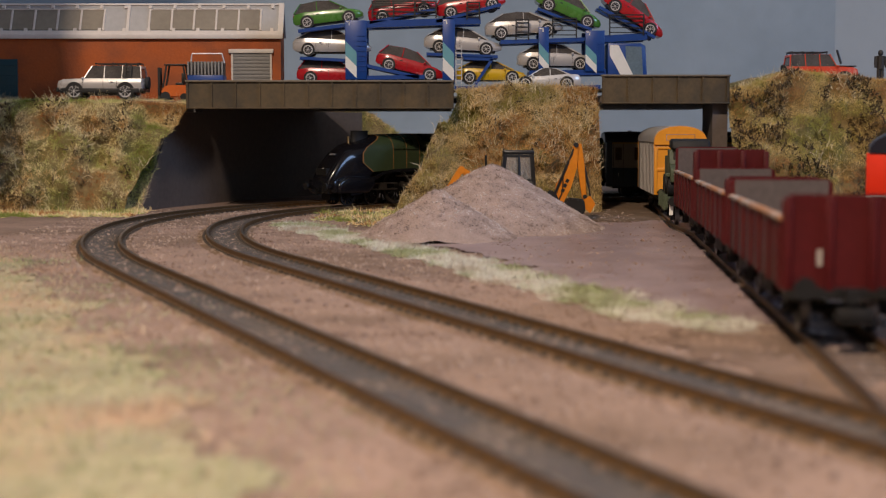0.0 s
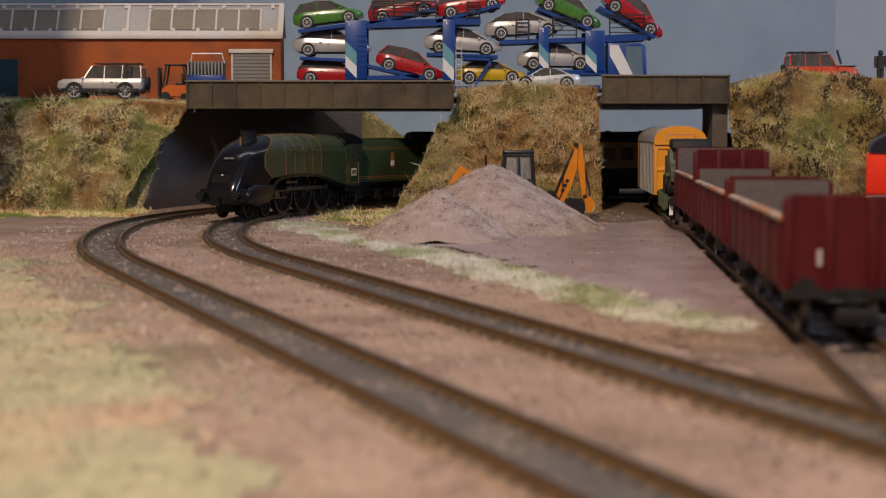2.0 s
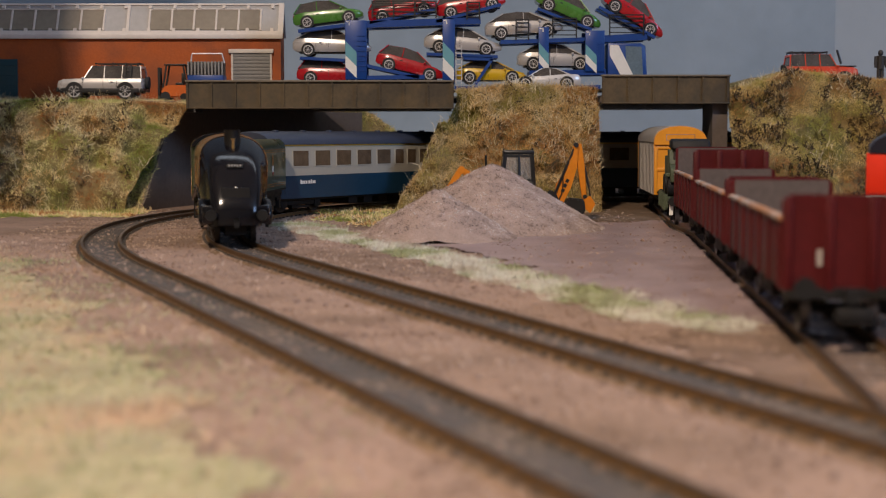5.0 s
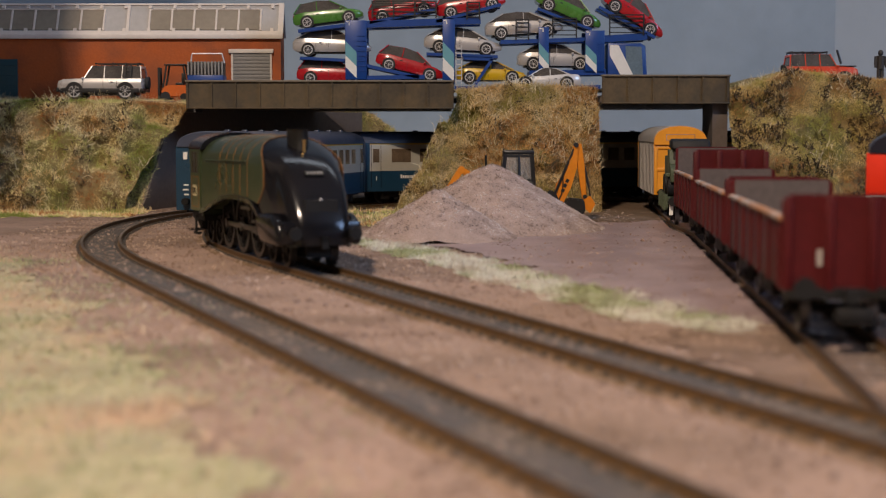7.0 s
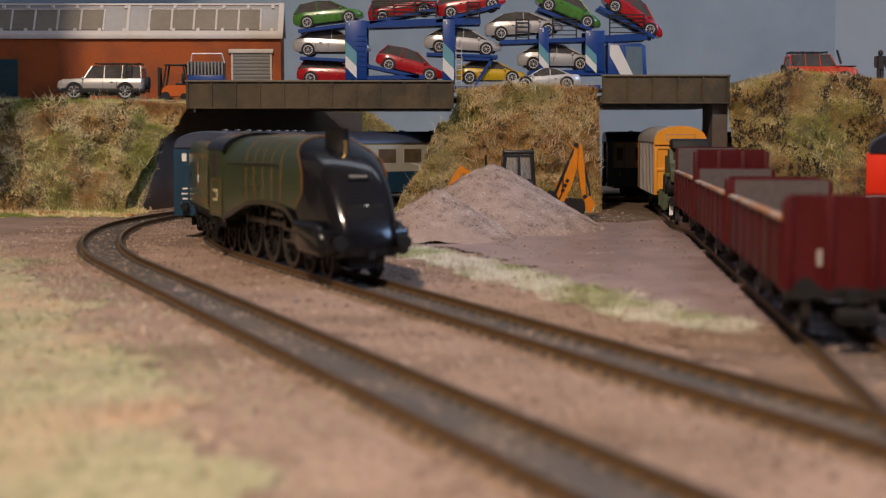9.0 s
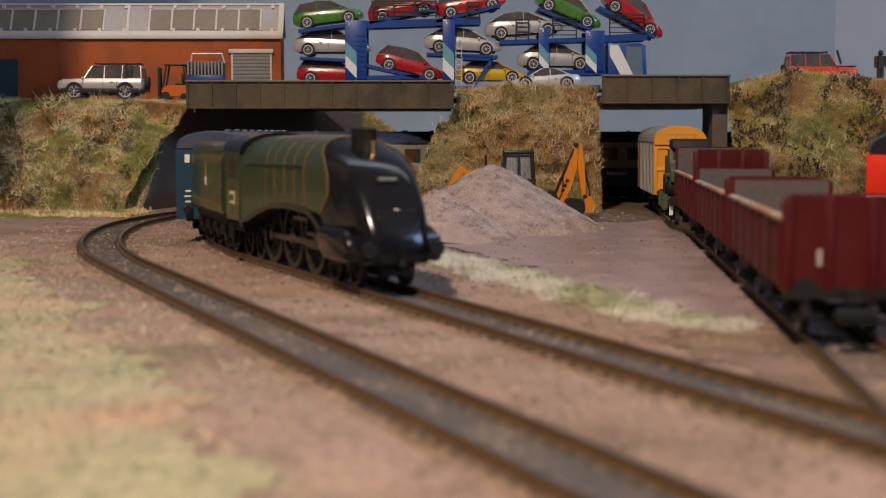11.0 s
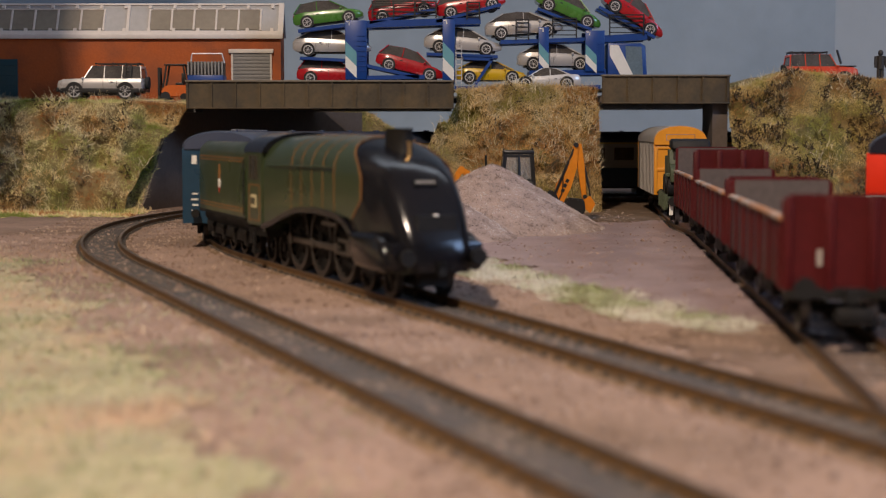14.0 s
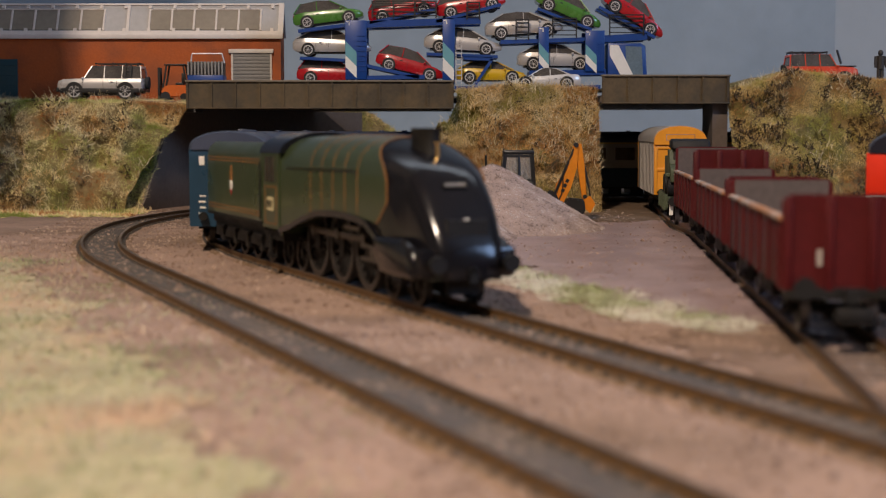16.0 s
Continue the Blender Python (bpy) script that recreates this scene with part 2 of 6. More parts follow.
def h_mid(x, y):
    k = min(1.0, max(0.0, (y - 836 - 5 * fbm(x, 0, 40)) / 36)) ** 0.7
    return -5 + 85 * k + lumps(x, y, k) + 2.5 * math.sin((x - 10) / 95 * math.pi)


def h_right(x, y):
    k = min(1.0, max(0.0, (y - 820 - 8 * fbm(x, 0, 50)) / 46)) ** 0.8
    top = 89 - 8 * (1 - smooth01(200, 235, x)) + 5 * math.exp(-((x - 245) / 22) ** 2) + 3 * fbm(x, 3, 50)
    return -5 + (top + 4) * k + lumps(x, y, k)


def slope_left(x, y):
    """The bank's end leans along the wing wall."""
    k = min(1.0, max(0.0, (y - 836) / 58))
    e = -216 + 33 * k
    return -640 + (x + 640) * (e + 640) / (-184 + 640)


def slope_mid(x, y):
    k = min(1.0, max(0.0, (y - 836) / 36)) ** 0.6
    lo = -34 + 44 * k
    return lo + (x - 10) * (108 - lo) / (108 - 10)


def bulge(x, z):
    """How far a bank swells out at a height."""
    w = smooth01(-4, 14, z) * (1 - smooth01(62, 84, z))
    return w * (15 * fbm(x, z, 38, 3, 21.0) + 8.5 * fbm(x, z, 13, 3, 22.0) + 2.0 * fbm(x, z, 5, 2, 23.0))


def surf_left(x, y, lift=0.0):
    x = slope_left(x, y)
    z = h_left(x, y)
    k = 1 - smooth01(-225, -190, x)
    return x, y - bulge(x, z) * k - lift, z + lift * 0.4


def surf_mid(x, y, lift=0.0):
    x = slope_mid(x, y)
    z = h_mid(x, y)
    return x, y - 0.8 * bulge(x, z) - lift, z + lift * 0.4


def surf_right(x, y, lift=0.0):
    z = h_right(x, y)
    return x, y - bulge(x, z) - lift, z + lift * 0.4


def surf_far(x, y, lift=0.0):
    return x, y, -4 + (80 - 42 * smooth01(-95, -15, x)) * smooth01(1228, 1250, y) + 3 * fbm(x, y, 14)


def blades(name, samples, length, width, material, label, category, lean=(0, -0.5, 0.8), spread=0.8, parent=None, seed=1):
    """Loose fibres: one small triangle each, rooted at the samples."""
    rng = np.random.default_rng(seed)
    p = np.array(samples, float) * (1, DEEP, 1)
    n = len(p)
    d = rng.normal(0, spread, (n, 3)) + np.array(lean)
    d /= np.linalg.norm(d, axis=1)[:, None]
    ln = length * rng.uniform(0.4, 1.5, n)
    side = np.cross(d, rng.normal(0, 1, (n, 3)))
    side /= np.linalg.norm(side, axis=1)[:, None]
    w = width * rng.uniform(0.6, 1.4, n) / 2
    bend = rng.normal(0, 0.25, (n, 3))
    mid = p + d * (ln * 0.55)[:, None]
    tip = p + (d + bend) * ln[:, None]
    v = np.stack([p - side * w[:, None], p + side * w[:, None], mid + side * (w * 0.8)[:, None], mid - side * (w * 0.8)[:, None], tip], 1).reshape(-1, 3) * MM
    f = []
    for i in range(n):
        o = i * 5
        f.append((o, o + 1, o + 2, o + 3))
        f.append((o + 3, o + 2, o + 4))
    me = bpy.data.meshes.new(name)
    me.from_pydata(v.tolist(), [], f)
    me.materials.append(material)
    return tagged(new(name, me), label, category, kind="stuff")


def hue_mat(name, stops, rough=0.8, patch=None, pscale=12.0):
    """Fibres or crumbs: colour runs over the islands, and in patches."""
    m = bpy.data.materials.new(name)
    m.use_nodes = True
    nt = m.node_tree
    b = nt.nodes["Principled BSDF"]
    b.inputs["Roughness"].default_value = rough
    b.inputs["Specular IOR Level"].default_value = 0.3
    geo = nt.nodes.new("ShaderNodeNewGeometry")
    tc = nt.nodes.new("ShaderNodeTexCoord")
    nz = nt.nodes.new("ShaderNodeTexNoise")
    nz.inputs["Scale"].default_value = pscale
    nz.inputs["Detail"].default_value = 3.0
    nt.links.new(tc.outputs["Object"], nz.inputs["Vector"])
    mr = nt.nodes.new("ShaderNodeMapRange")
    mr.inputs["From Min"].default_value, mr.inputs["From Max"].default_value = 0.37, 0.63
    nt.links.new(nz.outputs[0], mr.inputs["Value"])
    mx = nt.nodes.new("ShaderNodeMix")
    mx.inputs["Factor"].default_value = 0.8
    nt.links.new(geo.outputs["Random Per Island"], mx.inputs["A"])
    nt.links.new(mr.outputs[0], mx.inputs["B"])
    cr = nt.nodes.new("ShaderNodeValToRGB")
    e = cr.color_ramp.elements
    for k, (pos, c) in enumerate(stops):
        el = e[k] if k < 2 else e.new(pos)
        el.position, el.color = pos, (*c, 1)
    nt.links.new(mx.outputs["Result"], cr.inputs[0])
    nt.links.new(cr.outputs[0], b.inputs["Base Color"])
    return m


M_STRAW = hue_mat("straw_and_green_fibre", [(0.06, (0.20, 0.24, 0.045)), (0.95, (0.30, 0.13, 0.05)), (0.26, (0.40, 0.43, 0.11)), (0.42, (0.74, 0.68, 0.29)), (0.55, (0.95, 0.82, 0.50)), (0.68, (0.80, 0.56, 0.25)), (0.82, (0.46, 0.20, 0.06))], pscale=26)
M_STRAW_MID = hue_mat("dry_straw_fibre", [(0.12, (0.38, 0.34, 0.09)), (0.88, (0.50, 0.25, 0.08)), (0.36, (0.66, 0.48, 0.20)), (0.55, (0.86, 0.66, 0.36)), (0.7, (0.66, 0.42, 0.15))], pscale=24)
M_MOSS = hue_mat("mossy_brown_fibre", [(0.12, (0.36, 0.35, 0.08)), (0.88, (0.40, 0.20, 0.08)), (0.33, (0.60, 0.49, 0.16)), (0.52, (0.80, 0.60, 0.28)), (0.7, (0.56, 0.36, 0.13))], pscale=32)
M_PALE = hue_mat("pale_straw_fibre", [(0.2, (0.50, 0.38, 0.18)), (0.8, (0.85, 0.74, 0.50))], pscale=40)
M_TWIG = hue_mat("dark_twig_crumbs", [(0.2, (0.055, 0.04, 0.022)), (0.8, (0.11, 0.075, 0.04))], pscale=30)
M_FLOCK = hue_mat("pale_green_flock", [(0.1, (0.26, 0.285, 0.14)), (0.92, (0.44, 0.29, 0.21)), (0.34, (0.37, 0.375, 0.215)), (0.52, (0.46, 0.425, 0.285)), (0.72, (0.47, 0.37, 0.26))], pscale=20)
M_FLOCKW = hue_mat("whitish_green_flock", [(0.15, (0.36, 0.40, 0.22)), (0.85, (0.48, 0.42, 0.33)), (0.4, (0.56, 0.58, 0.44)), (0.6, (0.72, 0.73, 0.66))], pscale=30)


def spread_on(height, x0, x1, y0, y1, n, xmap=None, seed=2, keep=None):
    rng = np.random.default_rng(seed)
    out = []
    for x, y in zip(rng.uniform(x0, x1, n), rng.uniform(y0, y1, n)):
        if keep and not keep(x, y):
            continue
        if xmap:
            x = xmap(x, y)
        out.append((x, y, height(x, y)))
    return out


build_room()
shade_panel()
build_bridge()
terrain("embankment_left", -640, -184, 822, 1060, surf_left, 170, 110, "straw and green grass embankment beside the bridge", M_GRASSBASE)
terrain("embankment_middle", 10, 108, 826, 900, surf_mid, 70, 80, "straw coloured grass mound between the bridge spans", M_GRASSBASE)
terrain("embankment_right", 199, 640, 812, 1125, surf_right, 150, 150, "mossy brown and green grass embankment", M_GRASSBASE)
terrain("embankment_far", -260, 10, 1230, 1325, surf_far, 60, 30, "brown grassy slope seen through the bridge", M_GRASSBASE)


def spread_surf(surf, x0, x1, y0, y1, n, seed, lift=0.0, keep=None):
    rng = np.random.default_rng(seed)
    out = []
    for x, y in zip(rng.uniform(x0, x1, n), rng.uniform(y0, y1, n)):
        q = surf(x, y, lift)
        if keep is None or keep(q[0], q[2]):
            out.append(q)
    return out


clump = lambda x, z: fbm(x, z, 20, 3, 11.0) > 0.10
blades("grass", spread_surf(surf_far, -250, 5, 1230, 1262, 6000, 9), 4.5, 0.6, M_MOSS, "brown and straw grass fibres on the far slope", "grass", seed=9)
blades("grass", spread_surf(surf_left, -440, -184, 826, 920, 130000, 2), 2.5, 0.2, M_STRAW, "straw, green and rusty grass fibres on the bank", "grass", seed=2)
blades("grass", spread_surf(surf_left, -440, -184, 826, 915, 9000, 32, 0.5, lambda x, z: fbm(x, z, 24, 3, 31.0) > 0.05), 6.5, 0.3, M_PALE, "long pale straw tufts on the bank", "grass", spread=0.6, seed=32)
blades("grass", spread_surf(surf_mid, 10, 108, 828, 884, 85000, 3), 2.4, 0.2, M_STRAW_MID, "dry straw grass fibres on the mound", "grass", seed=3)
blades("grass", spread_surf(surf_mid, 10, 108, 828, 884, 5000, 33, 0.5), 6.0, 0.3, M_PALE, "long pale straw tufts on the mound", "grass", spread=0.6, seed=33)
blades("grass", spread_surf(surf_right, 199, 420, 818, 884, 110000, 4), 2.3, 0.2, M_MOSS, "mossy green and brown grass fibres on the bank", "grass", seed=4)
blades("grass", spread_surf(surf_right, 199, 420, 818, 890, 6000, 34, 0.5, lambda x, z: fbm(x, z, 24, 3, 31.0) > 0.1), 5.5, 0.3, M_PALE, "long pale straw tufts on the bank", "grass", spread=0.6, seed=34)
blades("twigs", spread_surf(surf_left, -440, -190, 826, 900, 7000, 5, 1.5, clump), 2.8, 0.9, M_TWIG, "dark brown twig crumbs among the grass", "twigs", spread=1.2, seed=5)
blades("twigs", spread_surf(surf_mid, 10, 108, 828, 880, 2600, 6, 1.2, clump), 2.4, 0.8, M_TWIG, "dark brown twig crumbs among the grass", "twigs", spread=1.2, seed=6)
blades("twigs", spread_surf(surf_right, 200, 420, 818, 884, 15000, 7, 1.6, clump), 2.8, 1.0, M_TWIG, "dark mossy twig clumps among the grass", "twigs", spread=1.2, seed=7)
# grass that hangs over the sloping end of the abutment wall
rng_e = np.random.default_rng(8)
edge_pts = []
for a, q in zip(rng_e.uniform(0, 1, 9000), rng_e.uniform(0, 1, 9000)):
    y = 843 + 54 * a
    r = 567 + 36 * q
    edge_pts.append((CX - math.sqrt(r * r - (y - CY) ** 2), y, -4 + 73 * max(0.02, (y - 846) / 50)))
blades("grass", edge_pts, 4.0, 0.3, M_STRAW, "straw grass hanging over the wall's sloping end", "grass", (0.2, -0.4, 0.8), seed=8)

# brown scrub along the feet of the banks and under the bridge
M_SOIL = mat("brown_soil", (0.15, 0.095, 0.055), 0.95, var=0.35, scale=60, bump=0.9, bscale=600)


def patch(name, inside, x0, x1, y0, y1, step, z, material, label, category, rough=0.25):
    """A thin laid sheet with a ragged edge."""
    verts, idx, faces = [], {}, []
    nx, ny = int((x1 - x0) / step), int((y1 - y0) / step)
    def vid(i, j):
        if (i, j) not in idx:
            idx[(i, j)] = len(verts)
            x, y = x0 + i * step, y0 + j * step
            jx, jy = step * 0.35 * fbm(x, y, 5, 2, 1.0), step * 0.35 * fbm(x, y, 5, 2, 7.0)
            verts.append(((x + jx) * MM, (y + jy) * DEEP * MM, (z + rough * fbm(x, y, 12, 3, 2.0)) * MM))
        return idx[(i, j)]
    for j in range(ny):
        for i in range(nx):
            if inside(x0 + (i + 0.5) * step, y0 + (j + 0.5) * step) > 0:
                faces.append((vid(i, j), vid(i + 1, j), vid(i + 1, j + 1), vid(i, j + 1)))
    me = bpy.data.meshes.new(name)
    me.from_pydata(verts, [], faces)
    me.materials.append(material)
    me.shade_smooth()
    return tagged(new(name, me), label, category, kind="structure")


def poly_in(pts, x, y):
    """Signed distance to a polygon, positive inside."""
    d, c = 1e9, False
    for (ax, ay), (bx, by) in zip(pts, pts[1:] + pts[:1]):
        t = max(0, min(1, ((x - ax) * (bx - ax) + (y - ay) * (by - ay)) / ((bx - ax) ** 2 + (by - ay) ** 2)))
        d = min(d, math.hypot(x - ax - t * (bx - ax), y - ay - t * (by - ay)))
        if (ay > y) != (by > y) and x < (bx - ax) * (y - ay) / (by - ay) + ax:
            c = not c
    return d if c else -d


def strip_in(pts, x, y, w):
    d = 1e9
    for (ax, ay), (bx, by) in zip(pts, pts[1:]):
        t = max(0, min(1, ((x - ax) * (bx - ax) + (y - ay) * (by - ay)) / ((bx - ax) ** 2 + (by - ay) ** 2)))
        d = min(d, math.hypot(x - ax - t * (bx - ax), y - ay - t * (by - ay)))
    return w - d


MUD = [(-12, 600), (30, 640), (84, 722), (138, 748), (146, 720), (120, 480), (103, 352), (92, 345), (74, 360), (44, 446), (16, 548)]
LAWN = [(-420, 640), (-230, 575), (-186, 530), (-140, 430), (-84, 312), (-52, 250), (-30, 185), (-18, 120), (-420, 120)]
VERGE = [(-88, 715), (-55, 640), (-20, 572), (25, 462), (52, 388), (76, 342)]
M_MUD = mat("purple_grey_dried_mud", (0.27, 0.185, 0.175), 0.36, var=0.2, scale=60, bump=0.6, bscale=160, second=(0.38, 0.285, 0.285), mix_scale=22, mix=(0.3, 0.72))
patch("mud_patch", lambda x, y: poly_in(MUD, x, y) + 8 * fbm(x, y, 16), -30, 160, 330, 760, 2.5, -2.3, M_MUD, "purple grey dried mud by the gravel heap", "mud", 0.5)
M_LAWNBASE = mat("pale_green_flock_mat", (0.37, 0.335, 0.21), 0.95, var=0.25, scale=25, bump=0.6, bscale=500, second=(0.45, 0.31, 0.20), mix_scale=14)
lawn_edge = lambda x, y: poly_in(LAWN, x, y) + 14 * fbm(x, y, 30)
patch("lawn_patch", lawn_edge, -430, 0, 110, 650, 4, -2.5, M_LAWNBASE, "pale green and straw scattered turf", "grass", 0.4)
blades("grass", spread_on(lambda x, y: -2.4, -380, 0, 115, 640, 90000, None, 12, lambda x, y: lawn_edge(x, y) > -30 * random.random() ** 2), 1.8, 0.34, M_FLOCK, "pale green turf fibres on the baseboard", "grass", (0, 0, 0.5), 0.9, seed=12)
verge_edge = lambda x, y: strip_in(VERGE, x, y, 12) + 9 * fbm(x, y, 18)
blades("grass", spread_on(lambda x, y: -2.6, -110, 110, 325, 740, 190000, None, 13, lambda x, y: verge_edge(x, y) > 3 * random.random() - 3), 2.1, 0.24, M_FLOCKW, "whitish green static grass beside the track", "grass", (0, 0, 0.6), 0.7, seed=13)
SCRUB = [(-75, 770), (-40, 700), (-8, 690), (0, 800), (-30, 850), (-80, 830)]
scrub_edge = lambda x, y: poly_in(SCRUB, x, y) + 10 * fbm(x, y, 18)
patch("soil_patch", scrub_edge, -100, 20, 670, 870, 3, -2.6, M_SOIL, "brown soil at the foot of the mound", "soil", 0.5)
blades("grass", spread_on(lambda x, y: -2.4, -100, 20, 670, 860, 6000, None, 14, lambda x, y: scrub_edge(x, y) > -6), 3.2, 0.4, M_STRAW, "straw and brown scrub on the soil", "grass", (0, 0, 0.6), 0.8, seed=14)
foot_edge = lambda x, y: 34 - abs(y - 815 - 8 * fbm(x, y, 30)) + 8 * fbm(x, y, 12)
blades("grass", spread_on(lambda x, y: -2.4, -440, -200, 765, 860, 20000, None, 15, lambda x, y: foot_edge(x, y) > 0), 2.6, 0.45, M_STRAW, "straw scatter at the foot of the bank", "grass", (0, 0, 0.5), 0.9, seed=15)
YARD = [(58, 335), (84, 345), (103, 360), (128, 470), (190, 470), (190, 215), (98, 205), (78, 238), (62, 285)]
M_YARD = mat("dark_brown_yard_soil", (0.165, 0.105, 0.07), 0.95, var=0.3, scale=40, bump=0.8, bscale=600, second=(0.24, 0.16, 0.115), mix_scale=30)
patch("soil_patch", lambda x, y: poly_in(YARD, x, y) + 9 * fbm(x, y, 18), 40, 200, 195, 480, 3, -2.55, M_YARD, "dark brown soil round the siding's end", "soil", 0.4)
patch("soil_patch", lambda x, y: poly_in([(70, 745), (150, 745), (185, 800), (185, 1120), (95, 1120), (100, 860)], x, y) + 6 * fbm(x, y, 16), 60, 200, 735, 1125, 4, -2.6, M_SOIL, "dark brown soil under the siding bridge", "soil", 0.6)


def scatter_stones(name, samples, size, material, label, seed):
    """Loose crumbs: small tetrahedra lying about."""
    rng = np.random.default_rng(seed)
    p = np.array(samples, float) * (1, DEEP, 1)
    n = len(p)
    c = np.array([(1, 1, 1), (-1, -1, 1), (-1, 1, -1), (1, -1, -1)], float)
    r = rng.normal(0, 0.35, (n, 4, 3))
    v = (p[:, None, :] + (c[None] + r) * (size * rng.uniform(0.35, 1.0, n) ** 2)[:, None, None] * 0.5).reshape(-1, 3) * MM
    f = []
    for i in range(n):
        o = i * 4
        f += [(o, o + 1, o + 2), (o, o + 3, o + 1), (o, o + 2, o + 3), (o + 1, o + 3, o + 2)]
    me = bpy.data.meshes.new(name)
    me.from_pydata(v.tolist(), [], f)
    me.materials.append(material)
    return tagged(new(name, me), label, "gravel", kind="stuff")


M_CRUMB = hue_mat("sandy_gravel_crumbs", [(0.2, (0.24, 0.165, 0.125)), (0.8, (0.44, 0.33, 0.26))], 0.9, pscale=60)
M_GRAVEL = hue_mat("pinkish_grey_gravel_crumbs", [(0.2, (0.25, 0.19, 0.165)), (0.85, (0.55, 0.47, 0.43)), (0.5, (0.38, 0.29, 0.25))], 0.9, pscale=120)
M_HEAP = mat("pinkish_grey_gravel", (0.36, 0.27, 0.235), 0.95, var=0.3, scale=120, bump=0.9, bscale=900)
scatter_stones("loose_gravel", spread_on(lambda x, y: -2.8, -230, 120, 300, 860, 26000, None, 21), 1.1, M_CRUMB, "sandy gravel crumbs strewn over the ground", 21)
scatter_stones("loose_gravel", spread_on(lambda x, y: -2.8, -120, 110, 120, 330, 7000, None, 22), 1.2, M_CRUMB, "sandy gravel crumbs strewn over the ground", 22)


def h_heap(x, y):
    d1 = math.hypot((x - 27) / 1.05, y - 690)
    d2 = math.hypot(x + 3, y - 630)
    a = 39.5 - math.hypot(d1 * 0.64, 3.2)
    b = 26.6 - math.hypot(d2 * 0.62, 1.5)
    return max(a, b) - 3.2 + 0.8 * fbm(x, y, 9, 4)


bm = bmesh.new()
hv = {}
for j in range(71):
    for i in range(76):
        x, y = -60 + i * 2.2, 590 + j * 2.4
        hv[i, j] = bm.verts.new((x, y, max(-5.0, h_heap(x, y))))
for j in range(70):
    for i in range(75):
        q = [hv[i, j], hv[i + 1, j], hv[i + 1, j + 1], hv[i, j + 1]]
        if max(v.co.z for v in q) > -4.9:
            bm.faces.new(q)
bmesh.ops.delete(bm, geom=[v for v in bm.verts if not v.link_faces], context="VERTS")
solid("gravel_heap", bm, M_HEAP, "pinkish grey heap of loose gravel on the mud", "gravel heap", kind="stuff", smooth=180)
scatter_stones("loose_gravel", [p for p in spread_on(h_heap, -60, 105, 600, 755, 26000, None, 23) if p[2] > -4], 0.9, M_GRAVEL, "pinkish grey gravel grains on the heap", 23)


# ---- tracks ----
M_RAIL = mat("rusty_brown_rail", (0.15, 0.083, 0.033), 0.55, 0.2, var=0.3, scale=80)
M_RAILTOP = mat("worn_steel_rail_head", (0.20, 0.17, 0.15), 0.35, 0.85, var=0.2, scale=60)
M_SLEEPER = mat("dark_brown_sleeper", (0.07, 0.058, 0.05), 0.85, var=0.3, scale=90, bump=0.3, bscale=500)
M_SHOULDER = mat("rust_brown_ballast_shoulder", (0.17, 0.105, 0.055), 0.95, var=0.35, scale=70, bump=0.9, bscale=800, second=(0.27, 0.18, 0.13), mix_scale=45)
M_BED = mat("grey_ballast_bed", (0.088, 0.082, 0.084), 0.95, var=0.3, scale=70, bump=0.9, bscale=800, second=(0.15, 0.115, 0.09), mix_scale=30)


def sweep(bm, way, prof):
    """Pull a closed (offset, z) outline along a list of x, y, heading."""
    rings = []
    for x, y, hd in way:
        nx, ny = -math.sin(hd), math.cos(hd)
        rings.append([(x + nx * o, y + ny * o, z) for o, z in prof])
    loft(bm, rings)


def build_track(name, way, sleepers, label, bed=None, side=None):
    tr = thing(name, at(0, 0, 0), label, "railway track", "tracks on the baseboard")
    bm = bmesh.new()
    sweep(bm, way, [(-12.5, -3.3), (12.5, -3.3), (11, -2.68), (-11, -2.68)])
    part("ballast", bm, bed or M_BED, tr, "brown soil between the rails" if bed else "grey ballast between the rails")
    for sgn in (1, -1):
        o = sgn * 8.85
        bm = bmesh.new()
        sh = [(sgn * 11.0, -3.3), (sgn * 15.2, -3.3), (sgn * 14.2, -2.86), (sgn * 11.0, -2.70)]
        sweep(bm, way, sh if sgn > 0 else sh[::-1])
        part("shoulder", bm, side or M_SHOULDER, tr, "brown soil shoulder" if side else "rust-brown weathered ballast shoulder")
        bm = bmesh.new()
        sweep(bm, way, [(o - 1.1, -2.6), (o + 1.1, -2.6), (o + 1.1, -2.2), (o + 0.4, -2.0), (o + 0.4, -0.9), (o + 0.75, -0.7), (o + 0.75, -0.12), (o - 0.75, -0.12), (o - 0.75, -0.7), (o - 0.4, -0.9), (o - 0.4, -2.0), (o - 1.1, -2.2)])
        rl = part("rail", bm, M_RAIL, tr)
        bm = bmesh.new()
        sweep(bm, way, [(o - 0.6, -0.118), (o + 0.6, -0.118), (o + 0.5, 0.0), (o - 0.5, 0.0)])
        part("rail_head", bm, M_RAILTOP, rl, "worn steel rail head")
    bm = bmesh.new()
    box(bm, -1.5, 1.5, -11.2, 11.2, -3.4, -2.5, 0.15, 1)
    for sgn in (1, -1):
        for e in (-1.9, 1.9):
            box(bm, -0.8, 0.8, sgn * 8.85 + e - 0.7, sgn * 8.85 + e + 0.7, -2.45, -1.8)
    me = mesh_of("sleeper", bm, M_SLEEPER)
    for x, y, hd in sleepers:
        ob = new("sleeper", me)
        ob.parent = tr
        ob.matrix_basis = at(x, y, 0, 0, 0, math.degrees(hd) + random.uniform(-0.6, 0.6))
    return tr


def way_of(s0, s1, step, R):
    n = int((s1 - s0) / step)
    return [line(s0 + (s1 - s0) * i / n, R) for i in range(n + 1)]


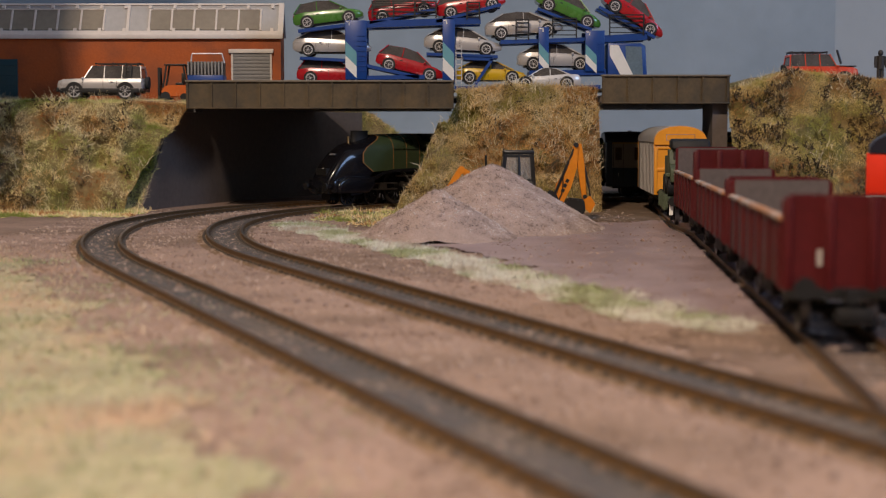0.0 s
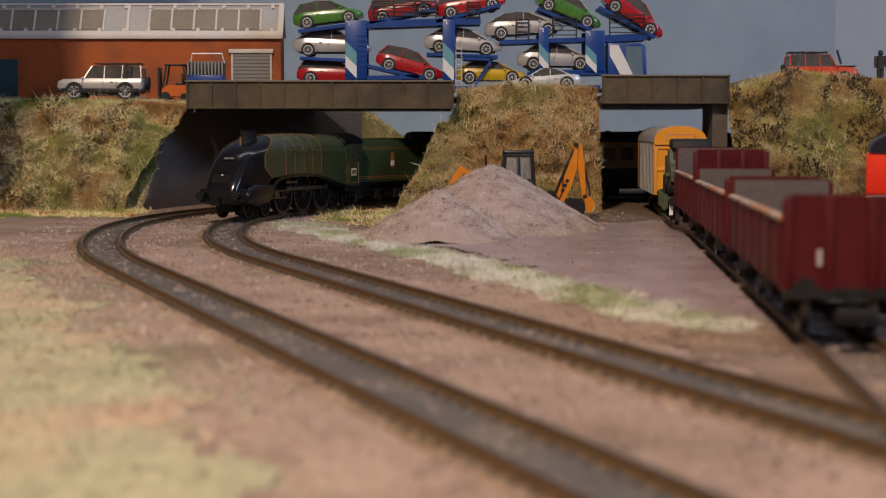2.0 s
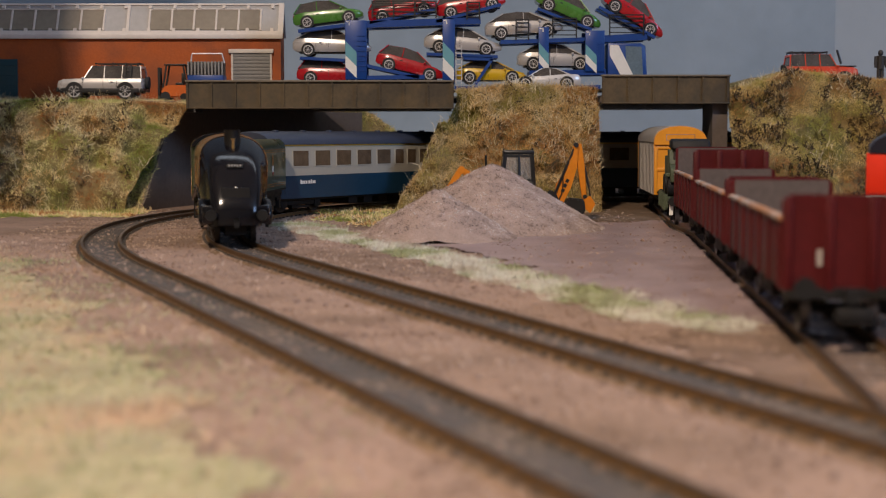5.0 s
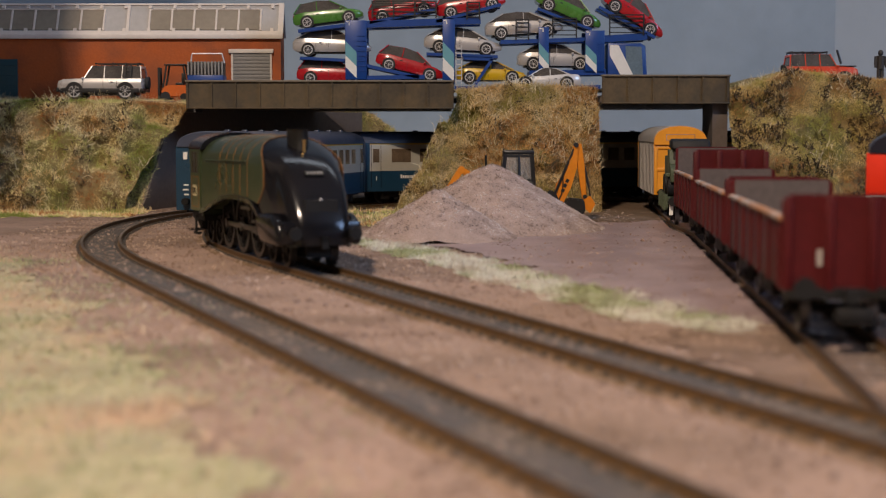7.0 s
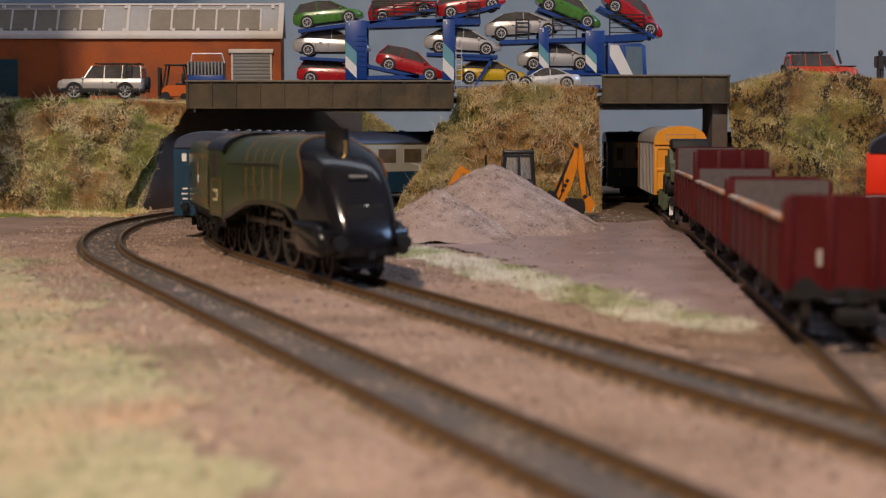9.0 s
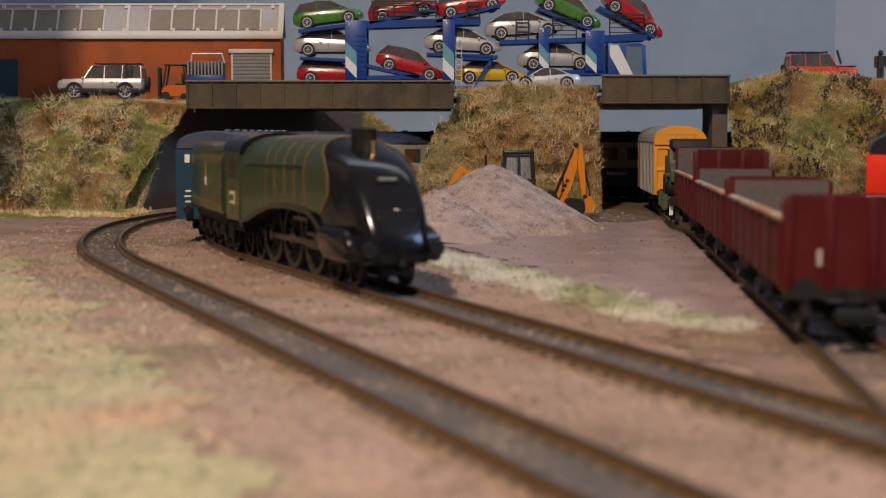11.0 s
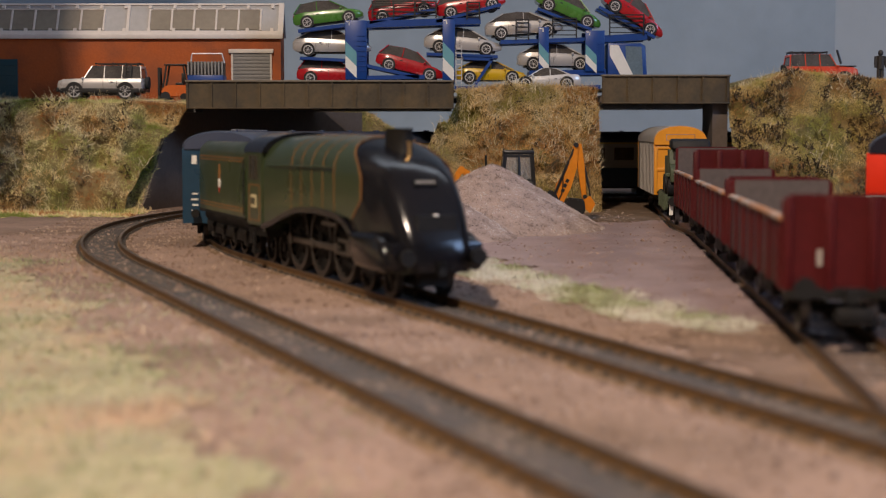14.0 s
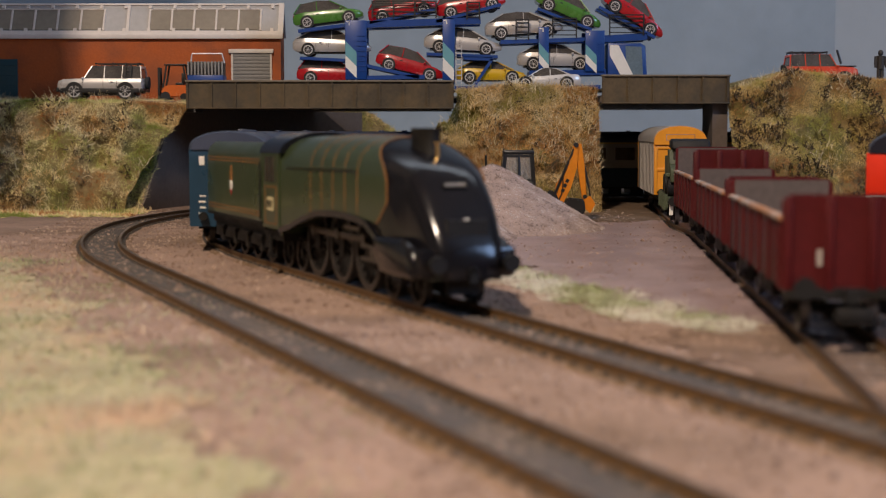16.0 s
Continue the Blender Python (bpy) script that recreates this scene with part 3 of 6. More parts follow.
build_track("railway_track", way_of(-1750, 490, 12, RB), way_of(-1050, 490, 7.6, RB), "curved model railway track with rusty rails and dark sleepers")
build_track("railway_track", way_of(-1850, 490, 12, RA), way_of(-1120, 490, 7.6, RA), "outer curved model railway track with rusty rails and dark sleepers")
SD = math.atan2(DEEP, 0.1147)
sid = lambda y: (siding(y) - 6 * smooth01(620, 700, y), y * DEEP, SD)
build_track("railway_track", [sid(210 + 12 * i) for i in range(60)], [sid(210 + 6.33 * i) for i in range(110)], "straight siding track with rusty rails under the wagons", M_YARD, M_YARD)
# second siding, crossing the corner of the baseboard
STUB = math.atan2(DEEP * math.sin(radians(62)), math.cos(radians(62)))
stub = lambda d: (183 + d * math.cos(STUB), 482 * DEEP + d * math.sin(STUB), STUB)
build_track("railway_track", [stub(12 * k) for k in range(-1, 22)], [stub(7.6 * k) for k in range(0, 33)], "short stub siding with rusty rails", M_YARD, M_YARD)

scatter_stones("mud_crumbs", [q for q in spread_on(lambda x, y: -2.0, -30, 150, 340, 755, 1500, None, 24) if poly_in(MUD, q[0], q[1]) > 4 and fbm(q[0], q[1], 30, 2, 4.0) > 0.0], 0.9, M_CRUMB, "sandy earth crumbs on the dried mud", 24)
# ---- the train ----
M_BLACK = mat("gloss_black_loco_paint", (0.006, 0.006, 0.008), 0.17, var=0.1, scale=60, spec=0.45)
M_SOOT = mat("matt_black_chassis", (0.009, 0.0085, 0.008), 0.55, var=0.3, scale=80, spec=0.3)
M_LGREEN = mat("dark_green_loco_paint", (0.034, 0.050, 0.021), 0.3, var=0.1, scale=40, coat=0.25)
M_ORANGE_LINE = mat("orange_lining", (0.27, 0.12, 0.03), 0.5, var=0.1)
M_STEEL = mat("dull_steel_rods", (0.17, 0.15, 0.13), 0.38, 0.9, var=0.2, scale=80)
M_TYRESTEEL = mat("dark_oily_tyre_steel", (0.03, 0.026, 0.023), 0.4, 0.3, var=0.2, scale=80)
M_DIM = mat("dull_pale_marking", (0.20, 0.19, 0.18), 0.6, var=0.1)
M_BRASS = mat("brass", (0.55, 0.36, 0.14), 0.3, 0.9, var=0.1)
M_WHITE = mat("white_paint", (0.75, 0.73, 0.68), 0.5, var=0.06)
M_CREAMP = mat("cream_plate", (0.60, 0.52, 0.30), 0.5, var=0.1)
M_COAL = mat("coal", (0.012, 0.012, 0.012), 0.7, var=0.4, scale=150, bump=0.9, bscale=500)
M_CBLUE = mat("coach_blue_paint", (0.012, 0.045, 0.085), 0.32, var=0.1, scale=40)
M_CGREY = mat("coach_pale_grey_paint", (0.40, 0.375, 0.31), 0.4, var=0.06, scale=40)
M_CROOF = mat("dark_blue_grey_roof", (0.045, 0.055, 0.085), 0.38, var=0.12, scale=40)
M_YELLOW_LINE = mat("yellow_line", (0.60, 0.38, 0.04), 0.5, var=0.06)
M_GLASS = mat("dark_window_glass", (0.05, 0.042, 0.035), 0.08, var=0.1, scale=120, spec=0.6)
M_RED = mat("red_badge", (0.45, 0.04, 0.03), 0.5, var=0.05)
M_LIT = mat("brown_coach_interior_glass", (0.12, 0.085, 0.055), 0.12, var=0.5, scale=150, spec=0.6)

TRAIN, WHEELS, RODS = [], [], []


def section(x, w, zb, zt, n=12, dome=13.0, side=0.8, crown=0.85):
    """One cross-section of a round-topped casing, from the foot of one side over the top to the other."""
    pts = []
    zs = max(zb + 0.5, zt - dome)
    pts.append((x, -w, zb))
    pts.append((x, -w, (zb + zs) / 2))
    for i in range(n + 1):
        a = math.pi * i / n
        c, s = math.cos(a), math.sin(a)
        pts.append((x, -w * math.copysign(abs(c) ** side, c), zs + (zt - zs) * s ** crown))
    pts.append((x, w, (zb + zs) / 2))
    pts.append((x, w, zb))
    return pts


def interp(tab, x):
    for a, c in zip(tab, tab[1:]):
        if c[0] <= x <= a[0]:
            u = (a[0] - x) / (a[0] - c[0])
            return [p + (q - p) * u for p, q in zip(a[1:], c[1:])]
    return list((tab[0] if x > tab[0][0] else tab[-1])[1:])


def text_part(name, body, size, material, parent, m, label=""):
    cu = bpy.data.curves.new(name, "FONT")
    cu.body, cu.size, cu.align_x, cu.extrude = body, size * MM, "CENTER", 0.05 * MM
    cu.materials.append(material)
    ob = new(name, cu)
    ob.parent = parent
    ob.matrix_basis = m
    if label:
        ob["label"] = label
    return ob


def frame_lines(bm, x0, x1, y, z0, z1, w=0.5, t=0.15):
    s = 1 if y > 0 else -1
    for a, c, e, g in ((x0, x1, z0, z0 + w), (x0, x1, z1 - w, z1), (x0, x0 + w, z0, z1), (x1 - w, x1, z0, z1)):
        box(bm, a, c, y, y + s * t, e, g)


def wheelset(parent, x, r, spokes, label, gauge=8.3, crank=0.0):
    """An axle with two spoked wheels; it turns about its own middle."""
    bm = bmesh.new()
    rod(bm, (0, -gauge, 0), (0, gauge, 0), 1.0, 8)
    ax = part("axle", bm, M_SOOT, parent, label, m=at(x, 0, r))
    for s in (1, -1):
        y = s * gauge
        bm = bmesh.new()
        seg = 24
        rings = []
        for rr, yy in ((r, y - 1.2), (r, y + 1.2), (r * 0.84, y + 1.2), (r * 0.84, y - 1.2)):
            rings.append([(rr * math.cos(2 * math.pi * i / seg), yy, rr * math.sin(2 * math.pi * i / seg)) for i in range(seg)])
        rings.append(rings[0])
        loft(bm, rings, cap=False)
        part("tyre", bm, M_TYRESTEEL, ax, smooth=40)
        bm = bmesh.new()
        if spokes:
            rod(bm, (0, y - 1.3, 0), (0, y + 1.5, 0), r * 0.24, 12)
            for i in range(spokes):
                a = 2 * math.pi * i / spokes
                bar(bm, (0, y, 0), (r * 0.9 * math.cos(a), y, r * 0.9 * math.sin(a)), 1.0, 0.9, (0, 1, 0))
        else:
            rod(bm, (0, y - 0.8, 0), (0, y + 0.8, 0), r * 0.86, 20)
        part("wheel_centre", bm, M_SOOT, ax)
        if crank:
            bm = bmesh.new()
            g = 0 if s > 0 else math.pi / 2
            rod(bm, (crank * math.sin(g), y, crank * math.cos(g)), (crank * math.sin(g), y + s * 2.6, crank * math.cos(g)), 1.0, 10)
            part("crank_pin", bm, M_STEEL, ax)
    WHEELS.append((ax, x, r))
    return ax


NOSE = [(-3.5, 10.5, 9.0, 15.5), (-5.0, 12.5, 8.6, 20.0), (-8, 13.6, 8.4, 25.0), (-13, 14.4, 8.4, 31.8), (-19, 14.9, 8.6, 37.8), (-26, 15.2, 9.0, 42.6), (-34, 15.4, 11.0, 46.4), (-42, 15.6, 20.0, 48.5), (-50, 15.8, 23.4, 49.6), (-58, 15.9, 24.4, 49.9), (-66, 16.0, 24.8, 50.2), (-80, 16.1, 25.0, 50.4), (-100, 16.3, 24.0, 50.4), (-116, 16.5, 21.0, 50.2), (-130, 16.8, 17.6, 50.0), (-142, 17.0, 15.8, 49.8)]


def build_locomotive():
    lo = thing("steam_locomotive", at(0, 0, 0), "green and black streamlined steam locomotive with a wedge nose", "locomotive")
    edge = lambda z: -31 - 19 * smooth01(37, 50, z) - 9 * (1 - smooth01(23.6, 30, z))
    # black nose
    xs = [-3.5, -5, -6.4, -8, -10, -13, -16, -19, -22, -26]
    rings = []
    for x in xs:
        w, zb, zt = interp(NOSE, x)
        k = smooth01(-50, -12, x)
        rings.append(section(x, w - 2.4 * smooth01(-50, -16, x), zb, zt, dome=13 + (min(9.5, (zt - zb) * 0.8) - 13) * smooth01(-54, -14, x), side=0.8 - 0.26 * k, crown=0.85 - 0.3 * k))
    w, zb, zt = interp(NOSE, -50)
    last = section(-50, w, zb, zt)
    rings.append([(edge(z), y, z) for x, y, z in last])
    bm = bmesh.new()
    loft(bm, rings, cap=True)
    nose = part("nose_casing", bm, M_BLACK, lo, "glossy black wedge-shaped nose", smooth=50)
    # green casing over boiler and firebox
    bm = bmesh.new()
    rings = [[(edge(z) - 0.02, y, z) for x, y, z in last]]
    for x in (-53, -60, -66, -73, -80, -90, -100, -108, -116, -123, -130, -137, -142):
        w, zb, zt = interp(NOSE, x)
        rings.append(section(x, w, zb + 0.5, zt))
    loft(bm, rings, cap=True)
    part("boiler_casing", bm, M_LGREEN, lo, "dark green boiler casing", smooth=50)
    # orange edge of the green
    bm = bmesh.new()
    loft(bm, [[(edge(z) + dx, y * 1.012, zb + (z - zb) * 1.008) for x, y, z in last] for dx in (0.5, -0.5)], cap=False, closed=False)
    bmesh.ops.solidify(bm, geom=bm.faces[:], thickness=0.15)
    part("lining", bm, M_ORANGE_LINE, lo, "orange lining along the green casing")
    # boiler bands
    for x in (-58, -70, -82, -94, -106):
        w, zb, zt = interp(NOSE, x)
        bm = bmesh.new()
        r0 = section(x + 0.22, w + 0.12, zb + 0.7, zt + 0.12)
        r1 = section(x - 0.22, w + 0.12, zb + 0.7, zt + 0.12)
        loft(bm, [r0, r1], cap=False, closed=False)
        bmesh.ops.solidify(bm, geom=bm.faces[:], thickness=0.1)
        part("boiler_band", bm, M_ORANGE_LINE, lo, "thin orange boiler band")
    # black sweeping running plates
    for s in (1, -1):
        bm = bmesh.new()
        rings = []
        for i in range(41):
            x = -20 - 122 * i / 40
            w, zb, zt = interp(NOSE, x)
            z1 = zb + 0.5 + 2.5 * smooth01(-44, -30, x)
            rings.append([(x, s * (w - 0.8), zb - 1.5), (x, s * (w + 0.7), zb - 1.5), (x, s * (w + 0.7), z1), (x, s * (w - 0.8), z1)])
        loft(bm, rings)
        part("running_plate", bm, M_BLACK, lo, "black curved running plate")
        # handrail
        bm = bmesh.new()
        rod(bm, (-58, s * 16.4, 39.6), (-134, s * 16.9, 38.6), 0.3, 6)
        part("handrail", bm, M_LGREEN, lo)
        # front casing over the cylinders
        bm = bmesh.new()
        prism(bm, [(-9, 8.6), (-8.5, 14), (-11, 18), (-18, 20.5), (-34, 20), (-42, 20), (-42, 14), (-36, 8.6)], s * 12.4, s * 16.8, "y")
        bmesh.ops.bevel(bm, geom=bm.edges[:], offset=2.1, segments=4, affect="EDGES", profile=0.5)
        part("cylinder", bm, M_BLACK, lo, "black cylinder casing", smooth=45)
        # buffers
        bm = bmesh.new()
        rod(bm, (-7, s * 11.5, 13.7), (-1.6, s * 11.5, 13.7), 1.9, 14)
        bf = part("buffer", bm, M_BLACK, lo, "black round buffer")
        bm = bmesh.new()
        rod(bm, (-1.6, s * 11.5, 13.7), (-0.3, s * 11.5, 13.7), 2.6, 20, 2.4)
        part("buffer_head", bm, M_SOOT, bf)
        # cab side
        bm = bmesh.new()
        prism(bm, [(-142, 15.3), (-142, 43.5), (-166, 43.5), (-166, 40.5), (-163.5, 36), (-163.5, 15.3)], s * 16.3, s * 17.5, "y")
        part("cab_side", bm, M_LGREEN, lo, "green cab side with orange lining")
        bm = bmesh.new()
        frame_lines(bm, -160.5, -145, s * 17.5, 17, 31, 0.35)
        part("lining", bm, M_ORANGE_LINE, lo)
        bm = bmesh.new()
        box(bm, -159, -155, s * 17.4, s * 17.65, 33, 42)
        box(bm, -152.5, -148, s * 17.4, s * 17.65, 33, 42)
        part("cab_window", bm, M_GLASS, lo, "narrow cab windows")
        bm = bmesh.new()
        for x in (-159.4, -154.2, -152.9, -147.7):
            box(bm, x - 0.25, x + 0.25, s * 17.4, s * 17.8, 32.6, 42.4)
        part("window_frame", bm, M_STEEL, lo)
        bm = bmesh.new()
        box(bm, -157, -149.5, s * 17.5, s * 17.75, 22, 27)
        pl = part("number_plate", bm, M_CREAMP, lo, "cream plate on the cab side")
        bm = bmesh.new()
        for k in range(4):
            box(bm, -156.3 + k * 1.7, -155.3 + k * 1.7, s * 17.75, s * 17.85, 23.2, 25.8)
        part("marking_bar", bm, M_SOOT, pl)
        # steps
        bm = bmesh.new()
        box(bm, -162, -156, s * 14, s * 16.5, 4, 5)
        box(bm, -160, -158, s * 15.5, s * 16.3, 4, 13)
        part("step", bm, M_SOOT, lo)
    bm = bmesh.new()
    prism(bm, [(-17.6, 43.4)] + [(-17.6 * math.cos(math.pi * i / 12), 43.4 + 7.8 * math.sin(math.pi * i / 12)) for i in range(13)][1:-1] + [(17.6, 43.4)], -168, -140, "x")
    part("cab_roof", bm, M_BLACK, lo, "black cab roof", smooth=40)
    bm = bmesh.new()
    box(bm, -145, -142.2, -16.2, 16.2, 13, 43.5)
    part("cab_front", bm, M_LGREEN, lo)
    # double chimney, hooter, plates, lamp
    bm = bmesh.new()
    rings = []
    for z, a, c in ((40.5, 8.8, 4.6), (46.0, 7.4, 3.9), (51.6, 7.2, 3.8), (52.4, 7.6, 4.2), (52.4, 6.2, 3.0), (50, 6.0, 2.6)):
        rings.append([(-39.5 + a * math.cos(2 * math.pi * i / 24), c * math.sin(2 * math.pi * i / 24), z) for i in range(24)])
    loft(bm, rings)
    part("chimney", bm, M_SOOT, lo, "matt black oval chimney")
    bm = bmesh.new()
    rod(bm, (-29.8, 0, 41.5), (-29.8, 0, 47.6), 0.8, 10, 0.6)
    rod(bm, (-29.8, 0, 47.6), (-29.8, 0, 48.2), 1.0, 10)
    part("whistle", bm, M_BRASS, lo, "small brass whistle")
    bm = bmesh.new()
    obox(bm, Matrix.Translation((-16.3, 0, 35.5)) @ Matrix.Rotation(radians(-49), 4, "Y"), 0.5, 7.6, 2.2)
    pl = part("number_plate", bm, M_SOOT, lo, "black plate with white marks on the nose")
    bm = bmesh.new()
    for k in range(5):
        obox(bm, Matrix.Translation((-15.95, (k - 2) * 1.3, 35.8)) @ Matrix.Rotation(radians(-49), 4, "Y"), 0.3, 0.85, 1.3)
    part("marking_bar", bm, M_DIM, pl)
    bm = bmesh.new()
    ball(bm, (-7.4, 0, 25.2), 1.2, seg=12)
    part("head_lamp", bm, M_WHITE, lo, "small white lamp on the nose")
    bm = bmesh.new()
    box(bm, -11, -6.2, -15.2, 15.2, 9.5, 18, 1.0)
    part("buffer_beam", bm, M_BLACK, lo)
    bm = bmesh.new()
    box(bm, -6.2, -1.5, -1.2, 1.2, 10.5, 12.5)
    box(bm, -2.5, -1.5, -1.2, 1.2, 8, 12.5)
    part("coupling_hook", bm, M_SOOT, lo)
    # frames
    bm = bmesh.new()
    box(bm, -168, -6, -6.3, 6.3, 8, 26)
    box(bm, -168, -142, -15.5, 15.5, 11, 14)
    box(bm, -48, -10, -5, 5, 4.2, 9)
    part("main_frame", bm, M_SOOT, lo)
    for x in (-22, -43):
        wheelset(lo, x, 6.2, 10, "black bogie wheels")
    for x in (-66, -93, -120):
        wheelset(lo, x, 12.6, 16, "black spoked driving wheels", crank=4.2)
    for x in (-139, -157):
        wheelset(lo, x, 6.8, 10, "black trailing wheels")
    for s in (1, -1):
        bm = bmesh.new()
        box(bm, -28, 28, s * 10.6 - 0.5, s * 10.6 + 0.5, -1.1, 1.1, 0.25)
        for x in (-27, 0, 27):
            rod(bm, (x, s * 9.8, 0), (x, s * 11.6, 0), 2.0, 12)
        rd = part("coupling_rod", bm, M_STEEL, lo, "dull steel coupling rod", m=at(-93, 0, 16.8))
        RODS.append((rd, -93, 12.6, 4.2, 0 if s > 0 else math.pi / 2))
        bm = bmesh.new()
        box(bm, -64, -38, s * 12.4 - 0.5, s * 12.4 + 0.5, 14.6, 15.6)
        box(bm, -64, -38, s * 12.4 - 0.5, s * 12.4 + 0.5, 10.4, 11.4)
        box(bm, -54, -48, s * 12.2 - 1, s * 12.2 + 1, 10.6, 15.6)
        box(bm, -78, -62, s * 13.4 - 0.5, s * 13.4 + 0.5, 19.5, 20.8)
        part("slide_bar", bm, M_STEEL, lo, "dull steel slide bars")
    return lo


def build_tender():
    te = thing("locomotive_tender", at(0, 0, 0), "dark green lined tender with coal, coupled behind the locomotive", "tender")
    L = 96.0
    bm = bmesh.new()
    prof = [(-16.6, 17), (-16.6, 41), (-15.8, 44.5), (-13, 47.0), (-11.8, 47.2), (-11.8, 43), (11.8, 43), (11.8, 47.2), (13, 47.0), (15.8, 44.5), (16.6, 41), (16.6, 17)]
    prism(bm, prof, -L + 2, -2, "x")
    part("tank", bm, M_LGREEN, te, "dark green tender body", smooth=40)
    bm = bmesh.new()
    box(bm, -L + 2.2, -L + 20, -11.7, 11.7, 42.8, 46.8)
    part("rear_deck", bm, M_SOOT, te)
    bm = bmesh.new()
    n = 14
    vs = [[bm.verts.new((-8 - i * 4.9, -11.5 + j * 23 / 8, 44.5 + 2.0 * math.sin(math.pi * j / 8) + 0.9 * fbm(i * 5, j * 4, 6))) for j in range(9)] for i in range(n)]
    for i in range(n - 1):
        for j in range(8):
            bm.faces.new((vs[i][j], vs[i + 1][j], vs[i + 1][j + 1], vs[i][j + 1]))
    bmesh.ops.recalc_face_normals(bm, faces=bm.faces[:])
    part("coal", bm, M_COAL, te, "black coal load")
    bm = bmesh.new()
    prism(bm, [(-15.4, 46)] + [(-15.4 * math.cos(math.pi * i / 10), 44.5 + 5.4 * math.sin(math.pi * i / 10)) for i in range(1, 10)] + [(15.4, 46)], -9, -2, "x")
    part("front_plate", bm, M_SOOT, te)
    for s in (1, -1):
        bm = bmesh.new()
        for z in (19.0, 20.3, 39.2, 40.5):
            box(bm, -L + 3, -6, s * 16.6, s * 16.75, z, z + 0.35)
        part("lining", bm, M_ORANGE_LINE, te)
        bm = bmesh.new()
        box(bm, -53.0, -49.0, s * 16.6, s * 16.8, 31.0, 35.2)
        box(bm, -52.2, -49.8, s * 16.6, s * 16.8, 35.2, 37.4)
        em = part("emblem", bm, M_ORANGE_LINE, te, "small orange and red badge")
        bm = bmesh.new()
        box(bm, -53, -49, s * 16.6, s * 16.85, 27.6, 31.3, 0.05)
        part("badge_base", bm, M_WHITE, em)
        bm = bmesh.new()
        prism(bm, [(-52.6, 27.5), (-49.4, 27.5), (-51, 25.2)], s * 16.6, s * 16.85, "y")
        part("badge_tip", bm, M_RED, em)
        bm = bmesh.new()
        box(bm, -L + 4, -5, s * 12.6 - 0.8, s * 12.6 + 0.8, 6.5, 14)
        for k in range(4):
            x = -14 - k * 21.5
            box(bm, x - 2.2, x + 2.2, s * 13.0 - 1, s * 13.0 + 2.6, 4.8, 10.5, 0.3)
            for q in range(4):
                box(bm, x - 7 + q * 0.6, x + 7 - q * 0.6, s * 13.6, s * 15.2, 11.2 - q * 0.5, 11.6 - q * 0.5)
        part("tender_frame", bm, M_SOOT, te, "black tender frame with axle boxes and springs")
        bm = bmesh.new()
        box(bm, -L + 2, -2, s * 13, s * 16.9, 15.8, 17.0)
        box(bm, -L + 5, -6, s * 13, s * 14.4, 13.5, 15.9)
        box(bm, -4.5, -3.5, s * 16.6, s * 17.0, 18, 40)
        part("footplate", bm, M_SOOT, te)
        bm = bmesh.new()
        rod(bm, (-L + 3, s * 11.5, 13.7), (-L - 0.5, s * 11.5, 13.7), 2.2, 14)
        part("buffer", bm, M_SOOT, te)
    bm = bmesh.new()
    box(bm, -L + 3, 2, -6, 6, 8, 17.2)
    part("underframe", bm, M_SOOT, te)
    for k in range(4):
        wheelset(te, -14 - k * 21.5, 7.6, 10, "black tender wheels")
    return te


